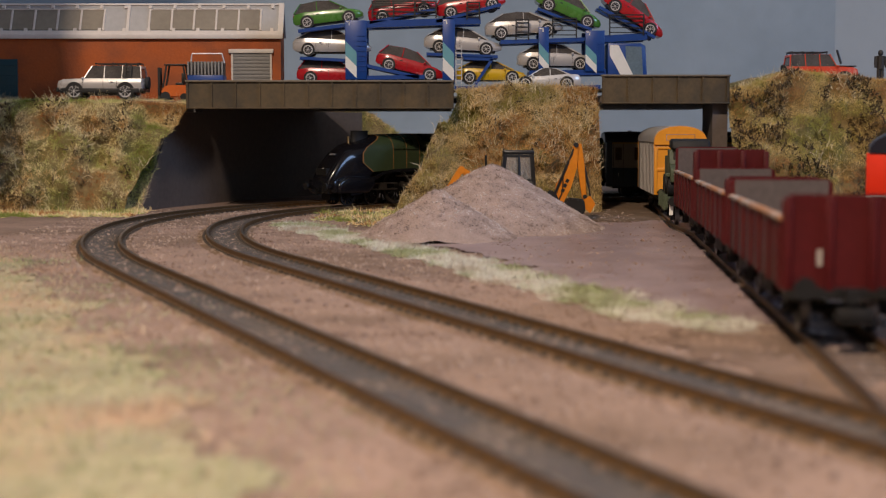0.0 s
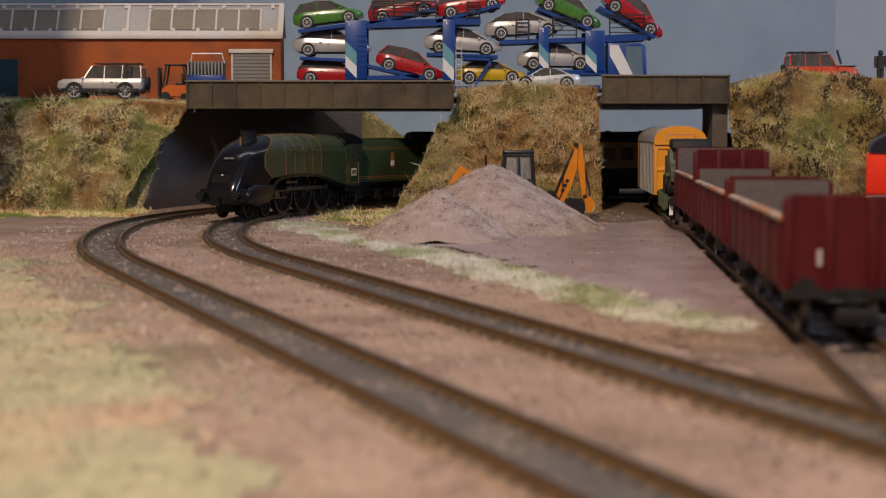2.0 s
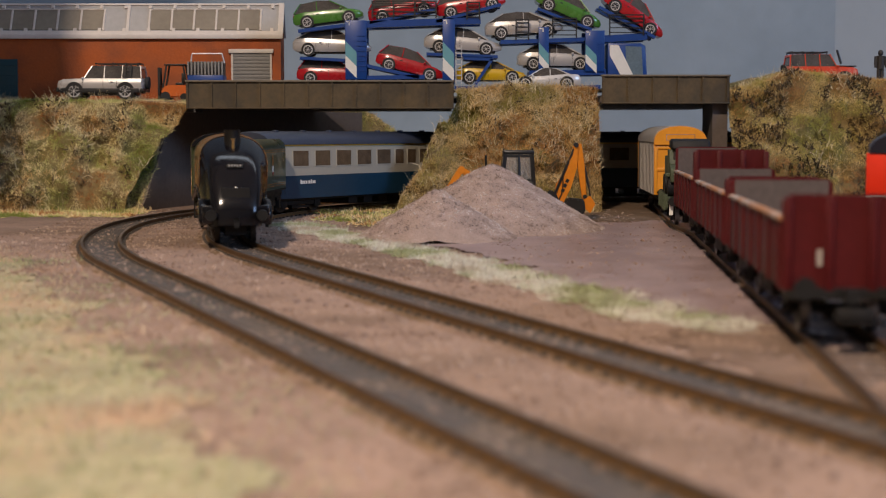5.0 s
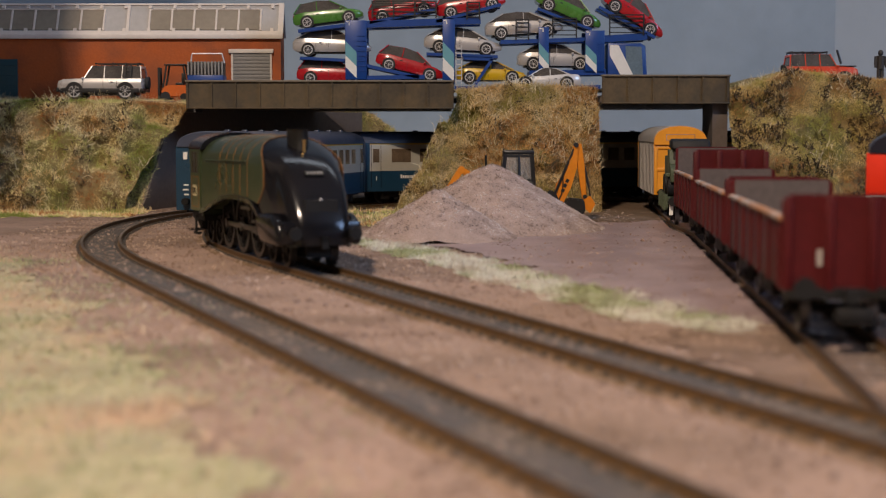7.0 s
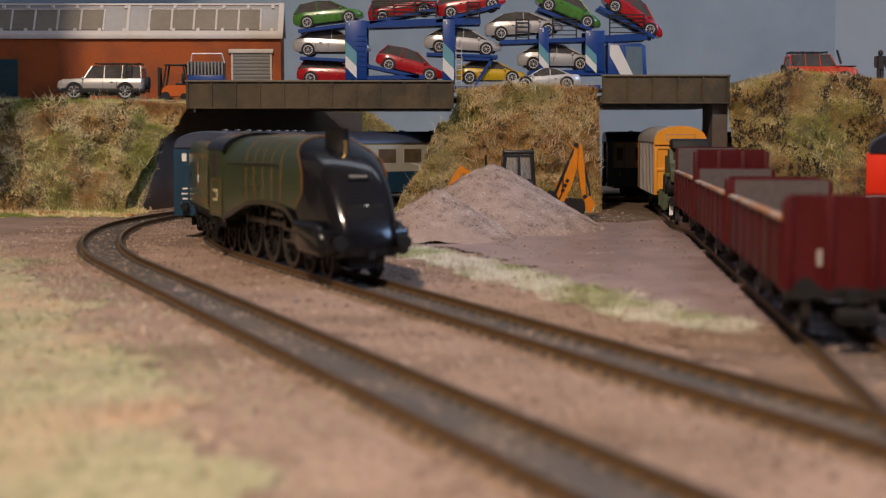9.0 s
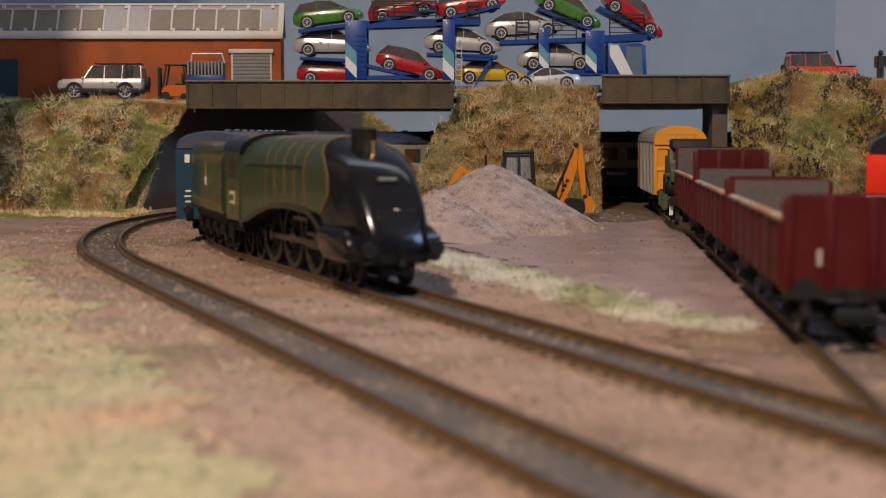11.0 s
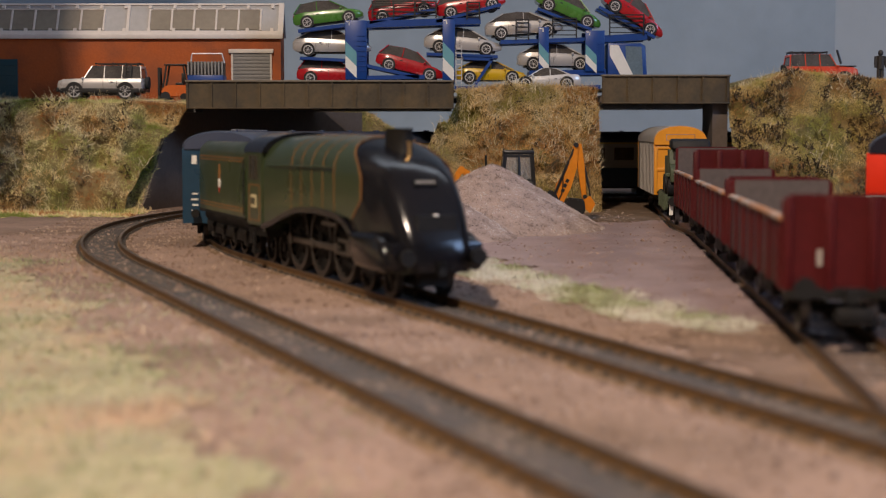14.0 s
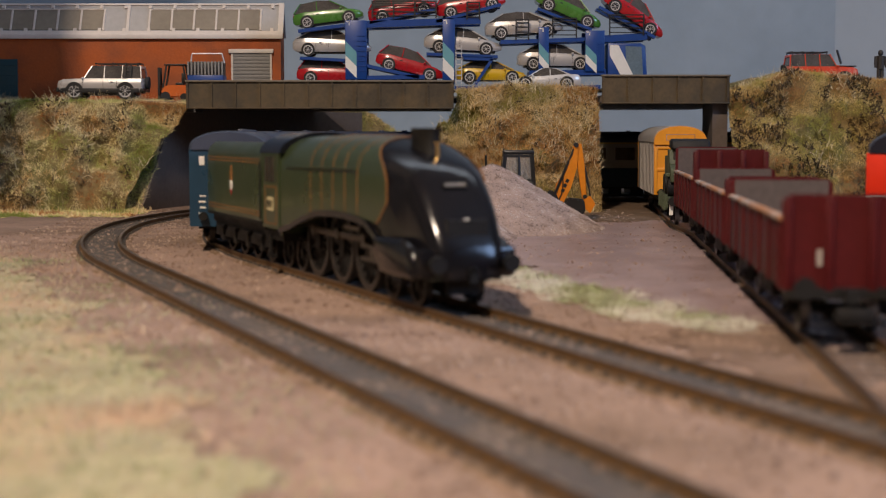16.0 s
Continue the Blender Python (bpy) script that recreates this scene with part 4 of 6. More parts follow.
def build_coach():
    L = 268.0
    co = thing("passenger_coach", at(0, 0, 0), "blue and pale grey passenger coach with a dark roof", "railway coach", "coaches of the train")
    # body shell in bands, each a little out of the next
    for nm, z0, z1, m, lb in (("lower_body", 9, 23.6, M_CBLUE, "dark blue lower side"), ("window_band", 23.6, 42.4, M_CGREY, "pale grey window band"), ("yellow_band", 42.4, 43.6, M_YELLOW_LINE, "yellow line under the roof")):
        bm = bmesh.new()
        tum = lambda z: 17.6 - 0.6 * ((z - 26) / 17) ** 2
        prof = [(-tum(z0), z0), (-tum((z0 + z1) / 2), (z0 + z1) / 2), (-tum(z1), z1), (tum(z1), z1), (tum((z0 + z1) / 2), (z0 + z1) / 2), (tum(z0), z0)]
        prism(bm, prof, -L + 6, -6, "x")
        part(nm, bm, m, co, lb)
    for e in (-6.0, -L + 6):
        bm = bmesh.new()
        d = 1.6 if e > -20 else -1.6
        prism(bm, [(-17.65, 9), (-17.6, 43.5), (-14, 48), (0, 50), (14, 48), (17.6, 43.5), (17.65, 9)], e - 3 if d > 0 else e + 3, e + d, "x")
        part("coach_end", bm, M_CBLUE, co, "dark blue coach end")
        bm = bmesh.new()
        box(bm, e, e + 3.4 * (1 if d > 0 else -1), -6.5, 6.5, 12, 44, 0.6)
        part("gangway", bm, M_SOOT, co, "black corridor gangway")
        bm = bmesh.new()
        for s in (1, -1):
            rod(bm, (e, s * 11.5, 13.7), (e + (5 if d > 0 else -5), s * 11.5, 13.7), 2.0, 12)
        box(bm, e, e + (4 if d > 0 else -4), -1.5, 1.5, 9, 12)
        part("buffer", bm, M_SOOT, co)
        bm = bmesh.new()
        for s in (1, -1):
            box(bm, e + d * 1.0, e + d * 1.2, s * 12 - 1.2, s * 12 + 1.2, 36.5, 40.5)
            for q in range(4):
                box(bm, e + d * 1.0, e + d * 1.2, s * 12 - 1.6 + (q % 2) * 0.5, s * 12 + 1.6, 14.5 + q * 2.6, 15.3 + q * 2.6)
        part("marking_bar", bm, M_WHITE, co)
    bm = bmesh.new()
    ring = lambda x, k: [(x, 17.9 * k * -math.cos(math.pi * i / 16), 43.4 + 8.4 * k * math.sin(math.pi * i / 16) ** 0.8) for i in range(17)]
    loft(bm, [ring(-3.6, 0.93), ring(-6.5, 1.0), ring(-L + 6.5, 1.0), ring(-L + 3.6, 0.93)])
    rf = part("roof", bm, M_CROOF, co, "dark blue-grey curved roof", smooth=50)
    for k in range(9):
        bm = bmesh.new()
        x = -24 - k * 27.5
        box(bm, x - 1.6, x + 1.6, 3.4, 6.6, 50.6, 52.6, 0.4)
        part("roof_vent", bm, M_CROOF, rf)
    wide = [(-34 - 22.6 * k, 15.2) for k in range(5)]
    slim = [(-143 - 14.9 * k, 9.6) for k in range(7)]
    for s in (1, -1):
        y = s * 17.6
        for cx, w in [(-14, 5.0)] + wide + slim + [(-254, 5.0)]:
            bm = bmesh.new()
            box(bm, cx - w / 2 - 0.5, cx + w / 2 + 0.5, y - s * 0.5, y + s * 0.14, 29.1, 39.9, 0.0)
            wn = part("window", bm, M_CGREY, co)
            bm = bmesh.new()
            box(bm, cx - w / 2, cx + w / 2, y - s * 0.3, y + s * 0.2, 29.7, 39.4, 0.0)
            part("pane", bm, M_LIT, wn, "dark brown reflecting window pane")
        bm = bmesh.new()
        for dx in (-17.8, -10.2, -257.8, -250.2):
            box(bm, dx - 0.15, dx + 0.15, y, y + s * 0.12, 12, 42)
        part("door_gap", bm, M_SOOT, co)
        bm = bmesh.new()
        for k, w in enumerate((1.2, 1.3, 1.3, 1.2, 0.8, 1.4, 0.8, 1.3, 1.2)):
            x = -34 - k * 1.75
            box(bm, x - w / 2, x + w / 2, y, y + s * 0.15, 18.2, 20.2 + (0.7 if k in (0, 6) else 0))
        part("marking_bar", bm, M_WHITE, co, "white marks on the blue side")
        text_part("class_number", "1", 4.2, M_WHITE, co, at(-14, s * 17.85, 17.0, 90, 0, 180 if s > 0 else 0))
    bm = bmesh.new()
    box(bm, -L + 10, -10, -14, 14, 7.6, 9.2)
    for k in range(5):
        box(bm, -100 - k * 17, -90 - k * 17, -13, 13, 3.4, 8)
    part("underframe", bm, M_SOOT, co, "black underframe with equipment boxes")
    for cx in (-40.0, -L + 40):
        bm = bmesh.new()
        for s in (1, -1):
            box(bm, cx - 20, cx + 20, s * 11.5 - 0.7, s * 11.5 + 0.7, 4.5, 7.5, 0.3)
            for dx in (-17, 17):
                box(bm, cx + dx - 3, cx + dx + 3, s * 11.8 - 1, s * 11.8 + 1, 3.2, 8, 0.3)
            box(bm, cx - 9, cx + 9, s * 11.8 - 0.8, s * 11.8 + 0.8, 2.6, 4.2)
        box(bm, cx - 3, cx + 3, -11.5, 11.5, 5, 8)
        part("bogie", bm, M_SOOT, co)
        for dx in (-17, 17):
            wheelset(co, cx + dx, 6.2, 0, "dark coach wheels")
    return co


loco = build_locomotive()
TRAIN.append((loco, 0, 30, 134))
tender = build_tender()
TRAIN.append((tender, 166, 14, 78))
coach = build_coach()
TRAIN.append((coach, 262, 40, 228))
for k in (1, 2, 3):
    src = set(bpy.data.objects)
    c2 = copy_thing(coach, at(0, 0, 0))
    TRAIN.append((c2, 262 + 272 * k, 40, 228))
    olds, news = coach.children_recursive, c2.children_recursive
    pair = dict(zip(olds, news))
    for ax, x, r in [w for w in WHEELS if w[0] in pair]:
        WHEELS.append((pair[ax], x, r))
# ---- wagons and yard things ----
M_WRED = mat("dark_red_wagon_paint", (0.068, 0.005, 0.006), 0.5, spec=0.25, var=0.25, scale=40, bump=0.1, bscale=200)
M_WRUST = mat("worn_rust_wagon_edge", (0.36, 0.17, 0.08), 0.7, var=0.4, scale=70, second=(0.42, 0.36, 0.34), mix_scale=60)
M_WIN = mat("grey_brown_wagon_inside", (0.09, 0.07, 0.064), 0.8, var=0.25, scale=50)
M_CHASSIS = mat("black_wagon_chassis", (0.010, 0.0095, 0.0095), 0.6, var=0.3, scale=60, spec=0.3)
M_WHEEL = mat("dull_wheel_steel", (0.22, 0.21, 0.21), 0.4, 0.8, var=0.3, scale=80)
M_VYEL = mat("yellow_orange_van_paint", (0.72, 0.28, 0.015), 0.45, var=0.1, scale=40)
M_VGREY = mat("pale_grey_van_side", (0.36, 0.33, 0.30), 0.5, 0.1, var=0.15, scale=30)
M_OLIVE = mat("olive_green_army_paint", (0.055, 0.07, 0.035), 0.6, var=0.3, scale=50)
M_SCARLET = mat("bright_red_carriage_paint", (0.72, 0.035, 0.012), 0.35, var=0.06, scale=30)
M_ROOFB = mat("dark_navy_carriage_roof", (0.012, 0.012, 0.022), 0.35, var=0.1, scale=30)


def side_wheels(parent, x, r, y=8.6):
    bm = bmesh.new()
    rod(bm, (x, -y - 1.2, r), (x, y + 1.2, r), 1.0, 8)
    ax = part("axle", bm, M_CHASSIS, parent)
    for s in (1, -1):
        bm = bmesh.new()
        rod(bm, (x, s * (y - 1.3), r), (x, s * (y + 1.1), r), r, 20)
        wl = part("wheel", bm, M_WHEEL, ax, "dull steel wagon wheel")
        bm = bmesh.new()
        rod(bm, (x, s * (y + 1.0), r), (x, s * (y + 1.4), r), r * 0.72, 16)
        rod(bm, (x, s * (y + 1.4), r), (x, s * (y + 5.2), r), 1.5, 8)
        part("axle_box", bm, M_CHASSIS, wl)


def build_wagon(L, z_end, z_side):
    """Open wagon along +x, its near end at 0."""
    w = thing("open_wagon", at(0, 0, 0), "dark red open goods wagon with rust-worn top edges on the siding", "goods wagon", "open wagons on the siding")
    W = 16.0
    bm = bmesh.new()
    box(bm, 1, L - 1, -W + 0.6, W - 0.6, 12.5, 14.5)
    part("wagon_floor", bm, M_WIN, w)
    for s in (1, -1):
        bm = bmesh.new()
        box(bm, 1, L - 1, s * W - 0.6, s * W + 0.6, 13, z_side, 0.25)
        n = 6
        for k in range(n + 1):
            x = 3 + (L - 6) * k / n
            box(bm, x - 0.7, x + 0.7, s * (W + 0.5), s * (W + 1.3), 13, z_side - 0.6)
        sd = part("side_wall", bm, M_WRED, w, "dark red ribbed side")
        bm = bmesh.new()
        box(bm, 0.8, L - 0.8, s * W - 1.1, s * W + 1.3, z_side - 0.6, z_side + 0.7, 0.35)
        part("top_rail", bm, M_WRUST, sd, "rust-worn top rail")
        bm = bmesh.new()
        box(bm, 1.8, L - 1.8, s * (W - 0.62) - 0.15, s * (W - 0.62) + 0.05, 14.5, z_side - 0.8)
        part("side_lining", bm, M_WIN, sd)
        bm = bmesh.new()
        box(bm, 6, L - 6, s * 11 - 0.8, s * 11 + 0.8, 8.5, 13, 0.2)
        for x in (20, L - 20):
            box(bm, x - 5.5, x + 5.5, s * 12.4, s * 13.6, 9.5, 10.6)
            prism(bm, [(x - 5, 10), (x + 5, 10), (x + 2, 4.5), (x - 2, 4.5)], s * 11.2, s * 13.0, "y")
        for k in range(3):
            box(bm, L / 2 - 14 + k * 11, L / 2 - 7 + k * 11, s * 9, s * 12.5, 5.5, 11, 0.4)
        part("solebar", bm, M_CHASSIS, w, "black solebar with springs and brake gear")
    for e, d in ((0.0, -1), (L, 1)):
        bm = bmesh.new()
        x0, x1 = (0.0, 1.4) if d < 0 else (L - 1.4, L)
        prism(bm, [(-W - 0.6, 12.5), (-W - 0.6, z_end - 1.5), (-W + 1.5, z_end), (W - 1.5, z_end), (W + 0.6, z_end - 1.5), (W + 0.6, 12.5)], x0, x1, "x")
        ew = part("end_wall", bm, M_WRED, w, "dark red ribbed end wall")
        for y in (-W + 0.8, -5.2, 5.2, W - 0.8):
            bm = bmesh.new()
            box(bm, e + d * 1.3, e, y - 1.1, y + 1.1, 12.5, z_end - 0.8, 0.3)
            part("rib", bm, M_WRED, ew)
        bm = bmesh.new()
        xi = 1.45 if d < 0 else L - 1.45
        box(bm, xi - 0.06, xi + 0.06, -W + 0.8, W - 0.8, 14.5, z_end - 0.6)
        part("end_lining", bm, M_WIN, ew, "grey brown inner face")
        bm = bmesh.new()
        box(bm, e + d * 0.0, e + d * 0.4, -d * 8.1, -d * 6.9, 18.4, 22.6)
        part("label_plate", bm, M_VGREY, ew, "small pale plate")
        bm = bmesh.new()
        for s in (1, -1):
            rod(bm, (e, s * 11.5, 13.4), (e + d * 5, s * 11.5, 13.4), 1.5, 10)
            rod(bm, (e + d * 5, s * 11.5, 13.4), (e + d * 5.8, s * 11.5, 13.4), 2.8, 14)
        box(bm, e + d * 0.2, e + d * 4, -1.6, 1.6, 9.5, 13)
        box(bm, e, e + d * 1.2, -W, W, 10.5, 13.2)
        part("buffer_beam", bm, M_CHASSIS, w, "black buffer beam with two buffers")
        bm = bmesh.new()
        box(bm, e + d * 1.5, e + d * 8.0, -4.5, 4.5, 5.6, 6.8, 0.3)
        box(bm, e + d * 7.0, e + d * 8.0, -4.5, 4.5, 5.0, 9.0, 0.3)
        part("coupling", bm, M_CHASSIS, w)
    for x in (20, L - 20):
        side_wheels(w, x, 6.2)
    return w


SID = math.degrees(SD)
for y0, ze, zs in ((299, 36.0, 30.0), (423, 36.0, 30.0), (547, 43.5, 30.5)):
    wg = build_wagon(130, ze, zs)
    wg.matrix_basis = site(siding(y0), y0, 0, 0, 0, SID)


def build_flat():
    f = thing("flat_wagon", at(0, 0, 0), "olive green flat wagon coupled before the open wagons", "goods wagon")
    bm = bmesh.new()
    box(bm, 0, 70, -14.5, 14.5, 13, 15.5, 0.3)
    part("deck", bm, M_OLIVE, f)
    for s in (1, -1):
        bm = bmesh.new()
        box(bm, 2, 68, s * 14.5 - 0.7, s * 14.5 + 0.7, 9.5, 13.2, 0.2)
        for k in range(5):
            box(bm, 5 + k * 14, 7 + k * 14, s * 14.2, s * 16.2, 8.5, 17)
        part("solebar", bm, M_OLIVE, f)
        bm = bmesh.new()
        box(bm, -2.5, -1.5, s * 12.5 - 1, s * 12.5 + 1, 6, 12)
        part("white_lamp_iron", bm, M_WHITE, f, "white marking post")
        bm = bmesh.new()
        rod(bm, (0, s * 11.5, 13.4), (-5, s * 11.5, 13.4), 2.6, 12)
        part("buffer", bm, M_CHASSIS, f)
    for x in (14, 56):
        side_wheels(f, x, 6.2)
    return f


f = build_flat()
f.matrix_basis = site(siding(672) - 5, 672, 0, 0, 0, SID)


def build_army_truck():
    t = thing("army_truck", at(0, 0, 0), "olive and black army lorry loaded on the flat wagon", "truck")
    bm = bmesh.new()
    prism(bm, [(0, 8), (0, 15), (3, 17), (16, 17.5), (19, 26), (32, 26), (32, 8)], -12, 12, "y")
    bmesh.ops.bevel(bm, geom=bm.edges[:], offset=0.8, segments=2, affect="EDGES", profile=0.5)
    part("cab", bm, M_OLIVE, t, "olive green bonnet and cab")
    bm = bmesh.new()
    prism(bm, [(14, 26), (16, 31.5), (34, 32), (36, 26)], -11, 11, "y")
    bmesh.ops.bevel(bm, geom=bm.edges[:], offset=1.6, segments=3, affect="EDGES", profile=0.5)
    part("tarpaulin", bm, M_CHASSIS, t, "black covered top")
    bm = bmesh.new()
    box(bm, 33, 60, -12, 12, 9, 22, 0.6)
    part("cargo_bed", bm, M_OLIVE, t)
    bm = bmesh.new()
    box(bm, 16.9, 17.4, -9.5, 9.5, 19, 25)
    part("windscreen", bm, M_GLASS, t)
    for x in (8, 42, 53):
        for s in (1, -1):
            bm = bmesh.new()
            rod(bm, (x, s * 9.5, 5.6), (x, s * 13, 5.6), 5.6, 18)
            part("wheel", bm, M_CHASSIS, t, "black lorry tyre")
    for s in (1, -1):
        bm = bmesh.new()
        rod(bm, (-0.6, s * 9, 12.5), (0.4, s * 9, 12.5), 1.3, 12)
        part("headlight", bm, M_VGREY, t)
        bm = bmesh.new()
        box(bm, 3, 13, s * 12, s * 14.5, 11, 13, 0.4)
        part("mudguard", bm, M_OLIVE, t)
    return t


tk = build_army_truck()
tk.matrix_basis = site(siding(678) - 5.5, 678, 15.6, 0, 0, SID)


def build_van():
    v = thing("covered_van", at(0, 0, 0), "covered goods van with a yellow end and pale grey sides", "goods wagon")
    L, W = 140.0, 16.0
    bm = bmesh.new()
    box(bm, 1.0, L - 1.0, -W, W, 12, 46)
    part("body_side", bm, M_VGREY, v, "pale grey ribbed side")
    for s in (1, -1):
        for k in range(10):
            bm = bmesh.new()
            box(bm, 5 + k * 12, 6 + k * 12, s * W, s * (W + 0.5), 12, 46)
            part("side_rib", bm, M_VGREY, v)
        bm = bmesh.new()
        box(bm, 6, L - 6, s * 11 - 0.8, s * 11 + 0.8, 8, 12)
        part("solebar", bm, M_CHASSIS, v)
    arc = [(-W - 0.6 + (2 * W + 1.2) * 0, 45)] + [(-(W + 0.6) * math.cos(math.pi * i / 14), 45 + 10.5 * math.sin(math.pi * i / 14) ** 0.75) for i in range(1, 14)] + [(W + 0.6, 45)]
    bm = bmesh.new()
    prism(bm, arc, 2.6, L - 2.6, "x")
    part("roof", bm, M_VGREY, v, "grey curved roof", smooth=40)
    for x0, x1, d in ((0.0, 2.6, -1), (L - 2.6, L, 1)):
        bm = bmesh.new()
        prism(bm, [(-W, 12)] + [(a * 0.985, c - 0.5) for a, c in arc] + [(W, 12)], x0, x1, "x")
        e = x0 if d < 0 else x1
        ew = part("end_wall", bm, M_VYEL, v, "yellow orange end with ribs")
        for y in (-W + 0.9, W - 0.9, -4, 4):
            bm = bmesh.new()
            box(bm, e, e + d * 1.0, y - 1.0, y + 1.0, 12, 42, 0.2)
            part("rib", bm, M_VYEL, ew)
        for z in (28, 41.5):
            bm = bmesh.new()
            box(bm, e, e + d * 0.8, -W, W, z - 0.9, z + 0.9, 0.2)
            part("rib", bm, M_VYEL, ew)
        bm = bmesh.new()
        prism(bm, [(-W, 43.5), (W, 43.5)] + [(a * 0.985, c - 0.5) for a, c in arc[::-1]], e, e + d * 2.2, "x")
        part("head_panel", bm, M_VYEL, ew)
        bm = bmesh.new()
        box(bm, e + d * 2.2, e + d * 2.35, -9, 9, 46, 46.5)
        box(bm, e + d * 2.2, e + d * 2.35, -9, -8.5, 46, 50)
        box(bm, e + d * 2.2, e + d * 2.35, 8.5, 9, 46, 50)
        box(bm, e + d * 2.2, e + d * 2.35, -9, 9, 49.5, 50)
        part("panel_line", bm, M_WRUST, v)
        bm = bmesh.new()
        box(bm, e + d * 1.0, e + d * 1.3, -5, -3, 36, 41)
        part("label_plate", bm, M_WHITE, v, "small white label")
        bm = bmesh.new()
        for s in (1, -1):
            rod(bm, (e, s * 11.5, 13.4), (e + d * 6, s * 11.5, 13.4), 2.4, 12)
        part("buffer", bm, M_CHASSIS, v)
    for x in (22, L - 22):
        side_wheels(v, x, 6.2)
    return v


vn = build_van()
vn.matrix_basis = site(148.5, 772, 0, 0, 0, 86.6)


def build_red_carriage():
    c = thing("red_carriage", at(0, 0, 0), "bright red carriage with a dark rounded roof on the far siding", "railway coach")
    bm = bmesh.new()
    box(bm, 0, 200, -17, 17, 26.5, 43, 0.5)
    part("upper_side", bm, M_SCARLET, c, "bright red side")
    bm = bmesh.new()
    box(bm, 0.2, 199.8, -16.9, 16.9, 24.8, 26.5)
    part("white_line", bm, M_WHITE, c)
    bm = bmesh.new()
    box(bm, 0.2, 199.8, -16.8, 16.8, 9, 24.8, 0.4)
    part("lower_side", bm, M_ROOFB, c)
    bm = bmesh.new()
    ring = lambda x, k: [(x, -17.2 * k * math.cos(math.pi * i / 14), 42.8 + 9.5 * k * math.sin(math.pi * i / 14) ** 0.8) for i in range(15)]
    loft(bm, [ring(-0.5, 0.9), ring(4, 1.0), ring(196, 1.0), ring(200.5, 0.9)])
    part("roof", bm, M_ROOFB, c, "dark navy roof", smooth=45)
    bm = bmesh.new()
    box(bm, 5, 195, -13, 13, 5, 9)
    part("underframe", bm, M_CHASSIS, c)
    for x in (20, 50, 150, 180):
        side_wheels(c, x, 6.2)
    return c


rc = build_red_carriage()
rc.matrix_basis = site(183, 482, 0, 0, 0, math.degrees(STUB))

# the yellow backhoe digger behind the gravel
M_JYEL = mat("digger_yellow_orange_paint", (0.66, 0.21, 0.010), 0.36, var=0.12, scale=50)
M_BLK = mat("satin_black_plastic", (0.013, 0.013, 0.014), 0.42, var=0.2, scale=60)
M_CABGLASS = mat("blue_tinted_cab_glass", (0.13, 0.18, 0.22), 0.1, var=0.2, scale=60)
M_CLEAR = glass_mat("smoky_clear_cab_glass", (0.74, 0.71, 0.66), 0.12, 0.8)


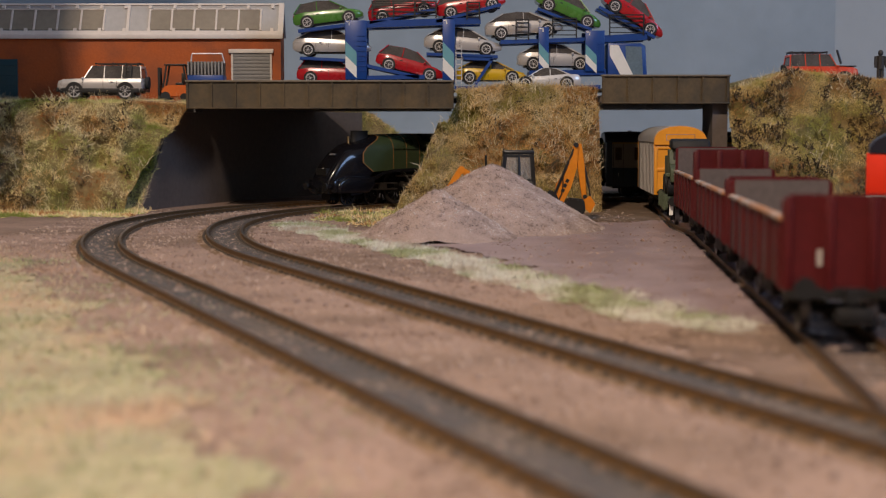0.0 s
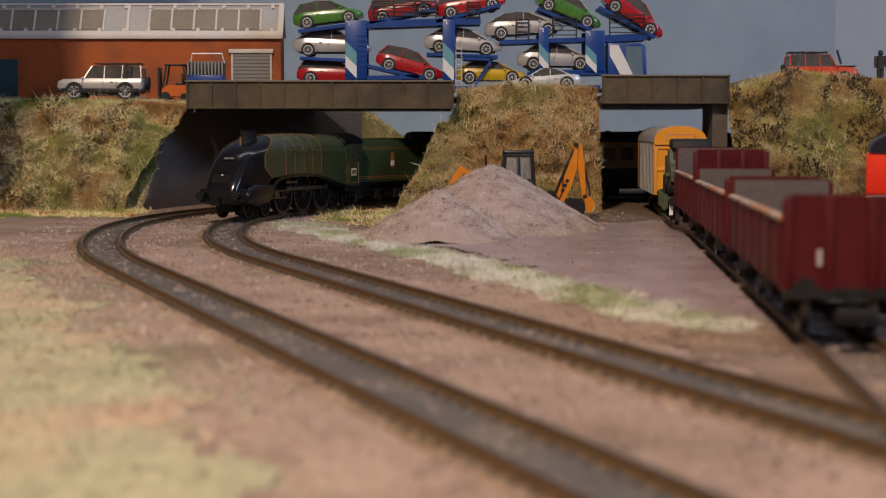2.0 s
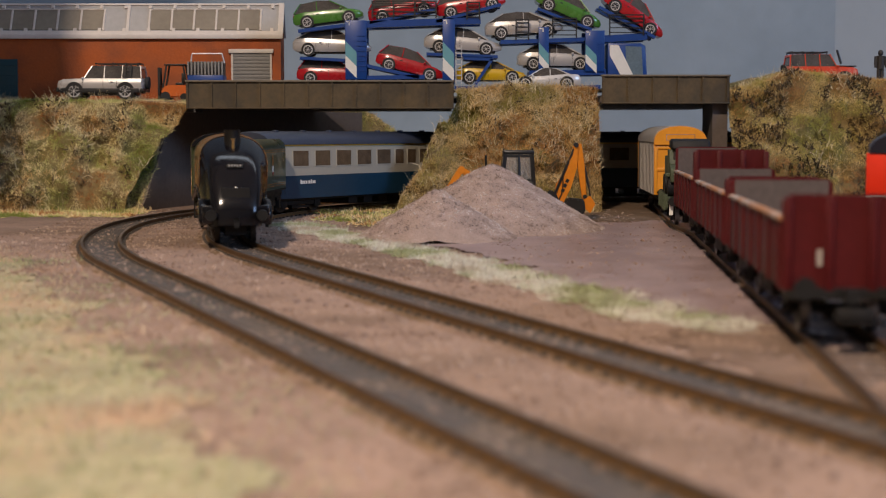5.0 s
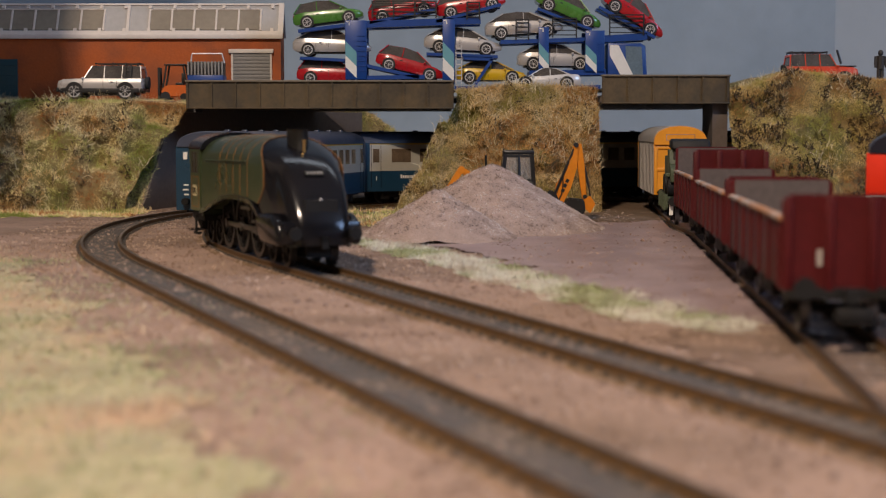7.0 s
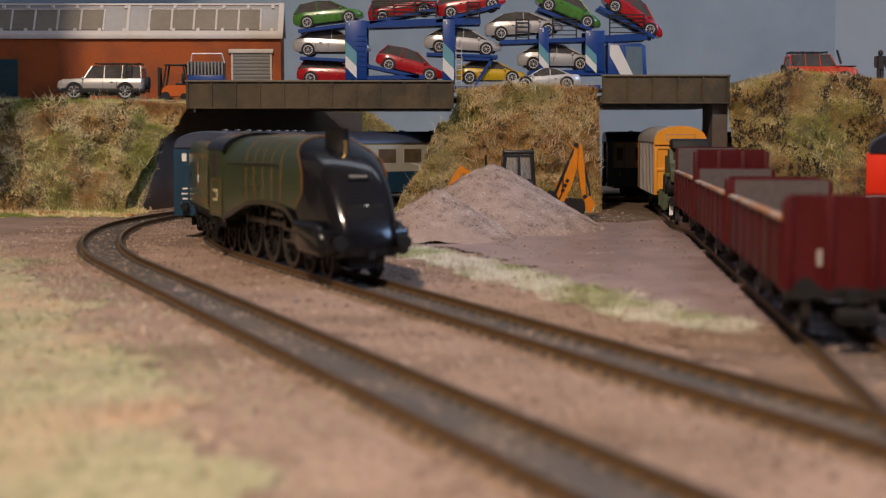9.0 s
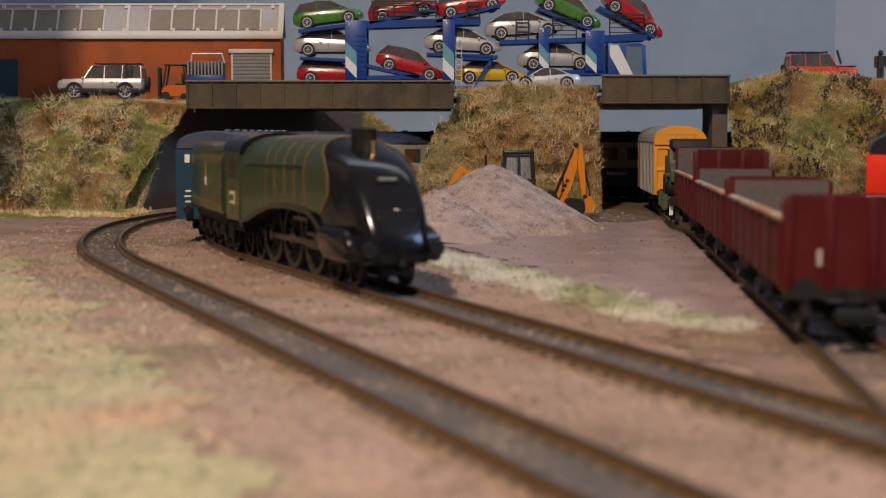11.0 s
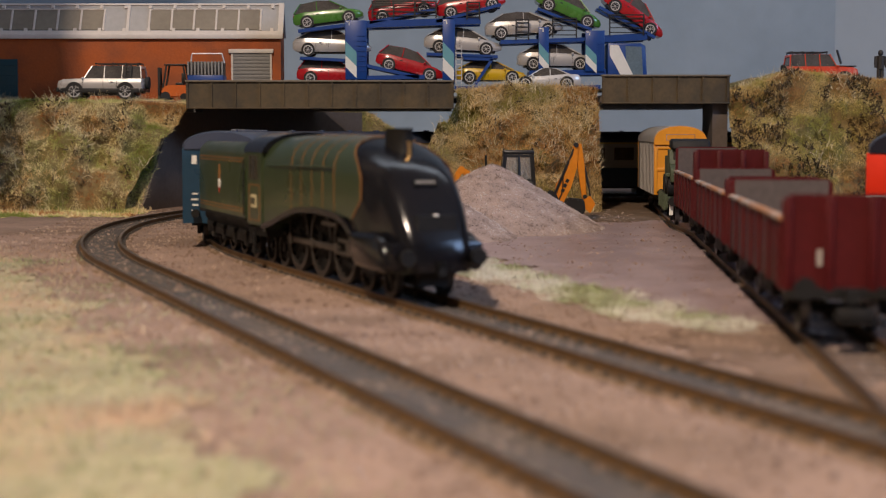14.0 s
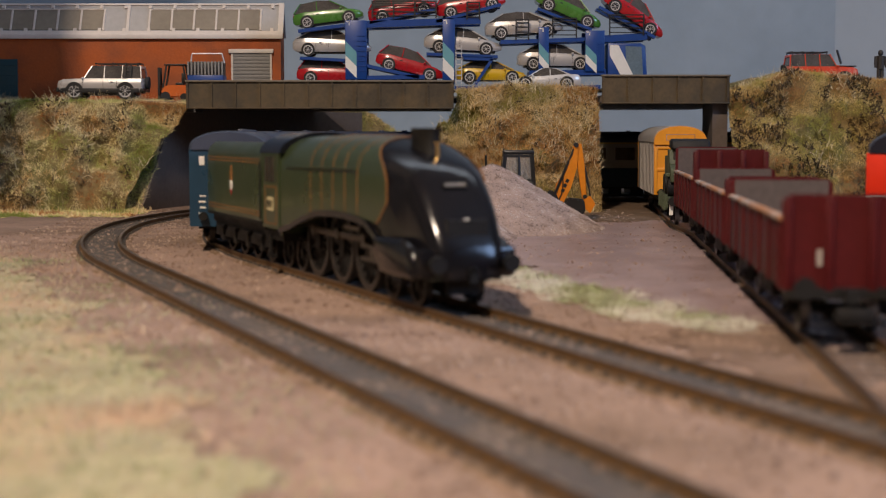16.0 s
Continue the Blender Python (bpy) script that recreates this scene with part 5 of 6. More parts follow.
def build_digger():
    d = thing("backhoe_digger", at(0, 0, 0), "yellow backhoe digger with a black cab behind the gravel heap", "digger")
    bm = bmesh.new()
    box(bm, -24, 0, -6, 6, 8, 18, 1.0)
    part("bonnet", bm, M_JYEL, d, "yellow bonnet")
    bm = bmesh.new()
    box(bm, -26, 19, -5, 5, 5, 9, 0.5)
    part("chassis", bm, M_BLK, d)
    # cab: frame posts, roof, panes
    cab = [(-2.0, -9), (-2.0, 9), (19.5, -9), (19.5, 9)]
    for x, y in cab:
        bm = bmesh.new()
        bar(bm, (x, y, 12), (x + (3.5 if x < 0 else -2.0), y * 0.92, 41), 2.0, 2.0)
        part("cab_post", bm, M_BLK, d)
    bm = bmesh.new()
    for y in (-9.2, 9.2):
        bar(bm, (10, y, 12), (9.6, y * 0.92, 41), 1.4, 1.4)
    part("cab_post", bm, M_BLK, d)
    bm = bmesh.new()
    box(bm, 0.2, 19.2, -9.6, 9.6, 40.6, 43, 0.9)
    part("cab_roof", bm, M_BLK, d, "black cab roof")
    bm = bmesh.new()
    box(bm, -2, 19.5, -9.2, 9.2, 10, 17, 0.8)
    part("cab_base", bm, M_BLK, d)
    for s in (1, -1):
        bm = bmesh.new()
        prism(bm, [(-1.4, 16), (1.4, 40.5), (17.6, 40.5), (19, 16)], s * 8.7, s * 8.9, "y")
        part("cab_window", bm, M_CLEAR, d, "smoky side window")
    bm = bmesh.new()
    box(bm, 6, 14, -4, 4, 15, 19, 0.8)
    box(bm, 12.5, 14.5, -4, 4, 18, 30, 0.8)
    rod(bm, (2, 0, 17), (4, 0, 25), 0.5, 8)
    part("seat", bm, M_BLK, d)
    for s in (1, -1):
        bm = bmesh.new()
        bar(bm, (-1.6, s * 9.1, 25), (18.6, s * 8.9, 25), 0.9, 0.9)
        bar(bm, (0.6, s * 8.6, 39.6), (18.0, s * 8.6, 39.6), 1.3, 1.3)
        part("window_bar", bm, M_BLK, d)
        bm = bmesh.new()
        prism(bm, [(9, 17), (10, 22), (14, 23.5), (19.5, 21), (20.5, 14), (9, 14)], s * 9.2, s * 14.6, "y")
        bmesh.ops.bevel(bm, geom=bm.edges[:], offset=0.8, segments=2, affect="EDGES")
        part("mudguard", bm, M_BLK, d, "black rear mudguard")
    bm = bmesh.new()
    box(bm, -0.2, 1.2, -7.8, 7.8, 18, 39)
    part("windscreen", bm, M_CLEAR, d, "smoky windscreen")
    bm = bmesh.new()
    box(bm, 0.4, 1.2, -3.0, 3.0, 43, 44.2, 0.3)
    box(bm, 17.5, 18.6, -6.5, -4.0, 43, 44.4, 0.3)
    part("work_lamp", bm, M_BLK, d)
    bm = bmesh.new()
    rod(bm, (-10, 5, 18), (-10, 5, 40), 0.7, 8)
    part("exhaust", bm, M_BLK, d)
    for x, r in ((-18, 6.5), (13, 9.5)):
        for s in (1, -1):
            bm = bmesh.new()
            rod(bm, (x, s * 9, r), (x, s * 14.5, r), r, 24)
            for k in range(16):
                a = 2 * math.pi * k / 16
                bar(bm, (x + (r - 0.1) * math.cos(a), s * 9.2, r + (r - 0.1) * math.sin(a)), (x + (r - 0.1) * math.cos(a + 0.2), s * 14.3, r + (r - 0.1) * math.sin(a + 0.2)), 0.9, 0.9)
            wl = part("tyre", bm, M_BLK, d, "black treaded tyre")
            bm = bmesh.new()
            rod(bm, (x, s * 14.3, r), (x, s * 14.8, r), r * 0.55, 16)
            part("rim", bm, M_VGREY, wl)
    # loader at the front
    for s in (1, -1):
        bm = bmesh.new()
        bar(bm, (-4, s * 8, 18), (-25, s * 8, 31), 1.6, 3.4)
        bar(bm, (-25, s * 8, 32), (-33, s * 8, 19), 1.6, 3.4)
        rod(bm, (-25, s * 9.4, 31), (-25, s * 6.4, 31), 2.2, 12)
        part("loader_arm", bm, M_JYEL, d, "yellow loader arm")
    bm = bmesh.new()
    prism(bm, [(-34, 4), (-45, 3), (-46, 4), (-38, 8), (-37, 16), (-34, 16)], -16, 16, "y")
    part("front_bucket", bm, M_JYEL, d)
    # backhoe: boom raised, dipper hanging
    bm = bmesh.new()
    for s in (1, -1):
        prism(bm, [(31, 8), (36, 8), (42, 20), (45.5, 32), (46.5, 46), (43.5, 46), (41, 34), (33, 22)], s * 1.2, s * 2.6, "y")
    box(bm, 32, 34.5, -1.2, 1.2, 10, 14)
    bmm = part("boom", bm, M_JYEL, d, "yellow boom of the backhoe")
    bm = bmesh.new()
    for k in range(3):
        obox(bm, Matrix.Translation((37.0 + k * 1.4, -2.7, 18.5 + k * 2.9)) @ Matrix.Rotation(radians(-60), 4, "Y"), 2.2, 0.2, 2.0)
    part("marking_bar", bm, M_BLK, bmm)
    bm = bmesh.new()
    prism(bm, [(43.5, 47), (48.5, 47), (50.5, 34), (52, 14), (49, 13), (46.5, 30)], -1.1, 1.1, "y")
    bmesh.ops.bevel(bm, geom=bm.edges[:], offset=0.4, segments=1, affect="EDGES")
    part("dipper_arm", bm, M_JYEL, d, "yellow dipper arm")
    bm = bmesh.new()
    rod(bm, (31.5, -3.2, 15), (40.2, -3.2, 36), 0.8, 10)
    rod(bm, (40.2, -3.2, 36), (43.4, -3.2, 44), 0.45, 8)
    rod(bm, (45.0, -3.6, 46.2), (45.0, 3.6, 46.2), 1.5, 12)
    rod(bm, (50.6, -2.4, 14.6), (50.6, 2.4, 14.6), 1.3, 12)
    part("ram", bm, M_BLK, d, "black boom ram and pivot pins")
    bm = bmesh.new()
    way = [(33 + 0.9 * k + 1.4 * math.sin(k * 0.7), -3.0, 10 + 3.1 * k) for k in range(11)]
    for p, q in zip(way, way[1:]):
        rod(bm, p, q, 0.4, 6)
    part("hose", bm, M_BLK, d, "black hydraulic hose")
    bm = bmesh.new()
    prism(bm, [(27, 6), (27, 17), (30, 19), (34, 15), (34, 6)], -4.5, 4.5, "y")
    bmesh.ops.bevel(bm, geom=bm.edges[:], offset=0.7, segments=2, affect="EDGES")
    part("kingpost", bm, M_BLK, d, "black kingpost of the backhoe")
    bm = bmesh.new()
    rod(bm, (49.5, 0, 36), (53.2, 0, 20), 0.8, 10)
    rod(bm, (53.2, 0, 20), (54, 0, 15), 0.45, 8)
    part("ram", bm, M_BLK, d)
    bm = bmesh.new()
    for s in (1, -1):
        prism(bm, [(50, 13), (54, 15), (57, 10), (54, 4.5), (51, 7)], s * 1.4, s * 2.6, "y")
    part("bucket_link", bm, M_JYEL, d)
    bm = bmesh.new()
    prism(bm, [(37, 9), (40, 14), (50, 13), (51, 5), (46, 2.2), (40, 3.5)], -5, 5, "y")
    bmesh.ops.bevel(bm, geom=bm.edges[:], offset=0.8, segments=2, affect="EDGES")
    part("rear_bucket", bm, M_BLK, d, "black digging bucket")
    bm = bmesh.new()
    box(bm, 18, 30, -7, 7, 5.5, 12, 0.8)
    box(bm, 20, 22, -13, 13, 3, 10)
    part("stabiliser", bm, M_BLK, d)
    return d


dg = build_digger()
dg.matrix_basis = site(36.5, 757, -2.8, 0, 0, 0)

# a loose cable lying by the buffers
bm = bmesh.new()
pts = [(113 + 10 * i / 14 + 3 * math.sin(i * 0.7), 345 - 5 * i + 6 * math.sin(i * 0.5), -1.9 + 3.5 * math.sin(math.pi * i / 14)) for i in range(15)]
for a, c in zip(pts, pts[1:]):
    rod(bm, a, c, 0.75, 8)
solid("cable", bm, M_VGREY, "grey loose cable lying beside the siding", "cable")
# ---- the upper level: works, lorry, cars ----
M_BRICK = mat("orange_brown_brick", (0.40, 0.092, 0.018), 0.75, var=0.12, scale=60, bump=0.25, bscale=500, second=(0.30, 0.075, 0.02), mix_scale=40)
M_TRIM = mat("white_painted_trim", (0.66, 0.60, 0.54), 0.55, var=0.08, scale=40)
M_SHEET = mat("pale_grey_roof_sheet", (0.40, 0.39, 0.38), 0.6, var=0.1, scale=25)
M_SKYL = mat("cloudy_beige_rooflight", (0.25, 0.215, 0.165), 0.35, var=0.15, scale=30)
M_TEAL = mat("dark_teal_door", (0.008, 0.05, 0.062), 0.5, var=0.15, scale=50)
M_SHUT = mat("grey_shutter", (0.24, 0.235, 0.225), 0.5, var=0.12, scale=40)
M_BLUE = mat("strong_blue_lorry_paint", (0.008, 0.05, 0.23), 0.35, var=0.12, scale=40)
M_TEALSTRIPE = mat("pale_teal_stripe", (0.13, 0.33, 0.38), 0.4, var=0.06)
M_SILVER = mat("silver_car_paint", (0.52, 0.50, 0.48), 0.28, 0.35, var=0.05, scale=60, coat=0.4)
M_CARRED = mat("red_car_paint", (0.42, 0.010, 0.016), 0.25, var=0.05, scale=60, coat=0.4)
M_CARGREEN = mat("green_car_paint", (0.065, 0.20, 0.030), 0.25, var=0.05, scale=60, coat=0.4)
M_CARYEL = mat("yellow_car_paint", (0.62, 0.38, 0.010), 0.28, var=0.05, scale=60, coat=0.4)
M_CARWHITE = mat("pale_silver_car_paint", (0.62, 0.61, 0.60), 0.25, 0.2, var=0.05, scale=60, coat=0.4)
M_ORRED = mat("orange_red_car_paint", (0.62, 0.055, 0.012), 0.32, var=0.06, scale=60, coat=0.3)
M_TYRE = mat("black_tyre", (0.014, 0.014, 0.015), 0.7, var=0.2, scale=80)
M_RIM = mat("bright_alloy_rim", (0.68, 0.67, 0.66), 0.3, 0.35, var=0.05)
M_CGLASS = mat("dark_car_glass", (0.075, 0.066, 0.058), 0.1, var=0.45, scale=110, spec=0.6)
M_LAMP = mat("clear_lamp_glass", (0.55, 0.55, 0.55), 0.15, var=0.05)
M_TAIL = mat("red_tail_lamp", (0.35, 0.02, 0.015), 0.2, var=0.05)

HATCH = dict(body=[(-0.5, 0.22, 0.45, 0.80), (-0.47, 0.16, 0.56, 0.92), (-0.32, 0.13, 0.61, 1.0), (0.0, 0.13, 0.59, 1.0), (0.22, 0.13, 0.57, 1.0), (0.36, 0.14, 0.52, 0.97), (0.46, 0.17, 0.44, 0.88), (0.5, 0.22, 0.34, 0.72)], house=[(-0.475, 0.58), (-0.37, 0.94), (-0.12, 1.0), (0.05, 0.94), (0.29, 0.56)], posts=(-0.14,))
COUPE = dict(body=[(-0.5, 0.24, 0.50, 0.80), (-0.47, 0.17, 0.62, 0.92), (-0.32, 0.14, 0.66, 1.0), (0.0, 0.14, 0.62, 1.0), (0.22, 0.14, 0.59, 1.0), (0.36, 0.15, 0.53, 0.97), (0.46, 0.18, 0.44, 0.86), (0.5, 0.23, 0.34, 0.70)], house=[(-0.46, 0.64), (-0.26, 0.95), (-0.08, 1.0), (0.08, 0.94), (0.32, 0.57)], posts=(0.0,))
SPORT = dict(body=[(-0.5, 0.26, 0.58, 0.82), (-0.46, 0.17, 0.68, 0.94), (-0.30, 0.13, 0.70, 1.0), (0.0, 0.13, 0.62, 0.98), (0.22, 0.13, 0.58, 1.0), (0.36, 0.14, 0.52, 0.97), (0.46, 0.17, 0.42, 0.86), (0.5, 0.22, 0.30, 0.70)], house=[(-0.34, 0.69), (-0.14, 0.96), (-0.02, 1.0), (0.06, 0.96), (0.26, 0.58)], posts=(-0.06,))
JEEP = dict(body=[(-0.5, 0.24, 0.55, 0.92), (-0.485, 0.22, 0.58, 1.0), (-0.2, 0.22, 0.58, 1.0), (0.18, 0.22, 0.58, 1.0), (0.30, 0.22, 0.57, 0.98), (0.44, 0.22, 0.55, 0.97), (0.49, 0.24, 0.50, 0.94), (0.5, 0.26, 0.44, 0.90)], house=[(-0.49, 0.57), (-0.47, 0.93), (-0.2, 0.95), (0.10, 0.94), (0.19, 0.57)], posts=(-0.26, -0.05))


def car_wheel(parent, x, y, r, w, s):
    bm = bmesh.new()
    rod(bm, (x, y - w / 2, r), (x, y + w / 2, r), r, 22)
    ty = part("wheel", bm, M_TYRE, parent, "black tyre with an alloy rim")
    bm = bmesh.new()
    yo = y + s * w / 2
    n = 20
    ring = [[(x + rr * math.cos(2 * math.pi * i / n), yo + s * dy, r + rr * math.sin(2 * math.pi * i / n)) for i in range(n)] for rr, dy in ((r * 0.82, 0.02), (r * 0.82, 0.24), (r * 0.66, 0.24), (r * 0.66, 0.02))]
    loft(bm, ring, cap=False)
    for k in range(7):
        a = 2 * math.pi * k / 7 + 0.3
        bar(bm, (x, yo + s * 0.12, r), (x + r * 0.72 * math.cos(a), yo + s * 0.12, r + r * 0.72 * math.sin(a)), 0.24, r * 0.3, (0, s, 0))
    rod(bm, (x, yo, r), (x, yo + s * 0.28, r), r * 0.17, 10)
    part("rim", bm, M_RIM, ty)


def build_car(shape, L, H, paint, label, name="toy_car", W=23.0, wheel=4.2, base=0.30, group="cars on the transporter"):
    """A car along +x, its middle at 0, wheels on z = 0."""
    c = thing(name, at(0, 0, 0), label, "car", group)
    w = W / 2
    bm = bmesh.new()
    rings = []
    for fx, zl, zs, fw in shape["body"]:
        x, hw, a, b = fx * L, w * fw, zl * H, zs * H
        rings.append([(x, -hw * 0.90, a), (x, -hw, a + (b - a) * 0.35), (x, -hw * 0.985, a + (b - a) * 0.72), (x, -hw * 0.90, b), (x, -hw * 0.5, b + 0.02 * H), (x, hw * 0.5, b + 0.02 * H), (x, hw * 0.90, b), (x, hw * 0.985, a + (b - a) * 0.72), (x, hw, a + (b - a) * 0.35), (x, hw * 0.90, a)])
    loft(bm, rings)
    body = part("body", bm, paint, c, smooth=42)
    hs = shape["house"]
    wide = lambda z: w * (0.90 - 0.33 * (z - 0.56) / 0.44)
    bm = bmesh.new()
    left = [bm.verts.new((fx * L, -wide(fz) + 0.15, fz * H - 0.1)) for fx, fz in hs]
    right = [bm.verts.new((fx * L, wide(fz) - 0.15, fz * H - 0.1)) for fx, fz in hs]
    for i in range(len(hs) - 1):
        bm.faces.new((left[i], left[i + 1], right[i + 1], right[i]))
    bm.faces.new(left)
    bm.faces.new(right[::-1])
    bm.faces.new((left[-1], left[0], right[0], right[-1]))
    bmesh.ops.recalc_face_normals(bm, faces=bm.faces[:])
    part("window", bm, M_CGLASS, c, "dark glazed windows", smooth=20)
    bm = bmesh.new()
    top = hs[1:4]
    rings = []
    for fx, fz in [(top[0][0] - 0.015, top[0][1] - 0.03)] + top + [(top[-1][0] + 0.02, top[-1][1] - 0.035)]:
        hw = wide(fz) + 0.1
        rings.append([(fx * L, -hw, fz * H - 0.9), (fx * L, -hw + 0.5, fz * H), (fx * L, 0, fz * H + 0.25), (fx * L, hw - 0.5, fz * H), (fx * L, hw, fz * H - 0.9)])
    loft(bm, rings)
    part("roof", bm, paint, c, smooth=45)
    for s in (1, -1):
        bm = bmesh.new()
        def P(fx, fz):
            return (fx * L, s * (wide(fz) + 0.02), fz * H)
        bar(bm, P(*hs[-1]), P(*hs[-2]), 0.7, 0.9, (0, s, 0))
        bar(bm, P(*hs[0]), P(*hs[1]), 0.7, 1.9, (0, s, 0))
        for fx in shape["posts"]:
            bar(bm, (fx * L, s * (w * 0.90 + 0.02), 0.58 * H), (fx * L, s * (wide(0.95) + 0.02), 0.95 * H), 0.6, 0.8, (0, s, 0))
        part("pillar", bm, paint, c)
        bm = bmesh.new()
        box(bm, 0.20 * L - 0.9, 0.20 * L + 0.7, s * w * 0.93, s * (w * 0.93 + 2.0), 0.56 * H, 0.56 * H + 1.4, 0.3)
        part("mirror", bm, paint, c)
        bm = bmesh.new()
        for fx in (-0.2, 0.2):
            box(bm, fx * L - 0.1, fx * L + 0.1, s * w * 0.985, s * (w + 0.06), 0.24 * H, 0.52 * H)
        box(bm, -0.04 * L - 0.1, -0.04 * L + 0.1, s * w * 0.985, s * (w + 0.06), 0.24 * H, 0.52 * H)
        box(bm, -0.16 * L, -0.16 * L + 2, s * w * 0.985, s * (w + 0.15), 0.46 * H, 0.49 * H)
        part("door_gap", bm, M_BLK, c)
        bm = bmesh.new()
        ball(bm, (0.455 * L, s * w * 0.68, 0.37 * H), 1.4, 1.2, 0.8, 0.75, 10)
        part("headlight", bm, M_LAMP, c)
        bm = bmesh.new()
        ball(bm, (-0.475 * L, s * w * 0.72, 0.48 * H), 1.3, 0.8, 0.7, 1.1, 10)
        part("tail_light", bm, M_TAIL, c)
        for fx in (-base, base):
            bm = bmesh.new()
            rod(bm, (fx * L, s * (w - 3.5), wheel * 1.05), (fx * L, s * (w + 0.05), wheel * 1.05), wheel * 1.18, 22)
            part("wheel_arch", bm, M_BLK, c)
            car_wheel(c, fx * L, s * (w - 1.0), wheel, 2.4, s)
    bm = bmesh.new()
    box(bm, -0.42 * L, 0.42 * L, -w * 0.7, w * 0.7, 0.10 * H, 0.2 * H)
    part("underside", bm, M_BLK, c)
    return c


def put_car(c, p, y, tilt=0.0, turn=0.0):
    """Stand a car at x, z = p with its nose tilted up by tilt degrees."""
    c.matrix_basis = site(p[0], y, p[1], 0, -tilt, turn)
    return c


SIL = "silver hatchback coupe model car on the blue transporter"
CAR_Y = 930
silver = put_car(build_car(COUPE, 58, 19.5, M_SILVER, SIL), (-82.8, 108.2), CAR_Y)
copy_thing(silver, site(14.4, CAR_Y, 109.5, 0, 3, 0))
copy_thing(silver, site(60.8, CAR_Y, 121.6, 0, -4, 0))
copy_thing(silver, site(84.6, CAR_Y, 97.8, 0, 0, 0))
red = put_car(build_car(HATCH, 52, 19.5, M_CARRED, "red hatchback model car on the blue transporter"), (-83.0, 87.3), CAR_Y)
for px, tilt in (((-26.2, 93.6), -14), ((-28.7, 135.3), 11), ((21.9, 138.7), 11), ((138.3, 132.4), -33)):
    copy_thing(red, site(px[0], CAR_Y, px[1], 0, -tilt, 0))
green = put_car(build_car(HATCH, 52, 19.5, M_CARGREEN, "green hatchback model car on the blue transporter"), (-84.8, 130.3), CAR_Y, 7)
copy_thing(green, site(91.0, CAR_Y, 135.3, 0, 23, 0))
put_car(build_car(COUPE, 53, 17, M_CARYEL, "yellow coupe model car on the blue transporter"), (35.6, 87.7), CAR_Y)
put_car(build_car(SPORT, 49, 15.5, M_CARWHITE, "pale silver sports car parked on the mound", group="parked cars"), (73.0, 81.5), 885, 0, 180)


def jeep_extras(c, L, H, W, trim, ladder=True):
    bm = bmesh.new()
    z = 0.97 * H
    for y in (-W * 0.36, -W * 0.18, 0, W * 0.18, W * 0.36):
        box(bm, -0.45 * L, 0.06 * L, y - 0.35, y + 0.35, z + 0.5, z + 1.1)
    for x in (-0.45, -0.3, -0.15, 0.05):
        box(bm, x * L - 0.35, x * L + 0.35, -W * 0.38, W * 0.38, z + 0.9, z + 1.5)
        for y in (-W * 0.36, W * 0.36):
            box(bm, x * L - 0.3, x * L + 0.3, y - 0.3, y + 0.3, z - 1.0, z + 0.6)
    part("roof_rack", bm, M_BLK, c, "black roof rack")
    bm = bmesh.new()
    rod(bm, (-0.5 * L - 0.2, 0, 0.46 * H), (-0.5 * L - 3.0, 0, 0.46 * H), 4.6, 20)
    part("spare_wheel", bm, M_TYRE, c, "spare wheel on the tailgate")
    bm = bmesh.new()
    box(bm, -0.5 * L - 0.8, -0.47 * L, -W * 0.48, W * 0.48, 0.2 * H, 0.3 * H, 0.3)
    box(bm, 0.475 * L, 0.5 * L + 0.8, -W * 0.48, W * 0.48, 0.2 * H, 0.32 * H, 0.3)
    part("bumper", bm, M_BLK, c)
    for s in (1, -1):
        bm = bmesh.new()
        box(bm, -0.46 * L, 0.46 * L, s * W * 0.495, s * (W * 0.5 + 0.5), 0.17 * H, 0.30 * H, 0.2)
        for fx in (-0.30, 0.30):
            for k in range(9):
                a = math.pi * k / 8
                obox(bm, Matrix.Translation((fx * L + 5.3 * math.cos(a), s * (W * 0.5 + 0.1), 4.4 + 5.3 * math.sin(a))) @ Matrix.Rotation(math.pi / 2 - a, 4, "Y"), 2.2, 1.0, 0.9)
        part("arch_trim", bm, M_BLK, c, "black wheel arch trim")
        if ladder:
            bm = bmesh.new()
            for x in (-0.37, -0.30):
                bar(bm, (x * L, s * W * 0.49, 0.6 * H), (x * L, s * W * 0.44, 1.0 * H), 0.6, 0.6)
            for k in range(4):
                box(bm, -0.37 * L, -0.30 * L, s * W * 0.47 - 0.3, s * W * 0.47 + 0.3, (0.64 + k * 0.1) * H, (0.66 + k * 0.1) * H)
            part("side_ladder", bm, M_BLK, c)


suv = build_car(JEEP, 62, 25.5, M_SILVER, "silver off-road car with a black roof rack parked on the bank", "off_road_car", 25, 5.5, 0.30, "parked cars")
jeep_extras(suv, 62, 25.5, 25, M_BLK)
put_car(suv, (-250.0, 75.6), 911, 0, 180)
dfd = build_car(JEEP, 50, 24.5, M_ORRED, "orange red off-road car with a roof rack behind the bank", "off_road_car", 24, 4.9, 0.30, "parked cars")
jeep_extras(dfd, 50, 24.5, 24, M_BLK, False)
bm = bmesh.new()
rod(bm, (12, -12.4, 16), (9, -12, 26), 0.9, 8)
part("snorkel", bm, M_BLK, dfd, "black air snorkel")
bm = bmesh.new()
box(bm, 10, 24, -10.5, 10.5, 14.2, 14.9, 0.2)
part("bonnet_panel", bm, M_BLK, dfd, "black bonnet")
put_car(dfd, (275.5, 84.5), 905, 0, 0)


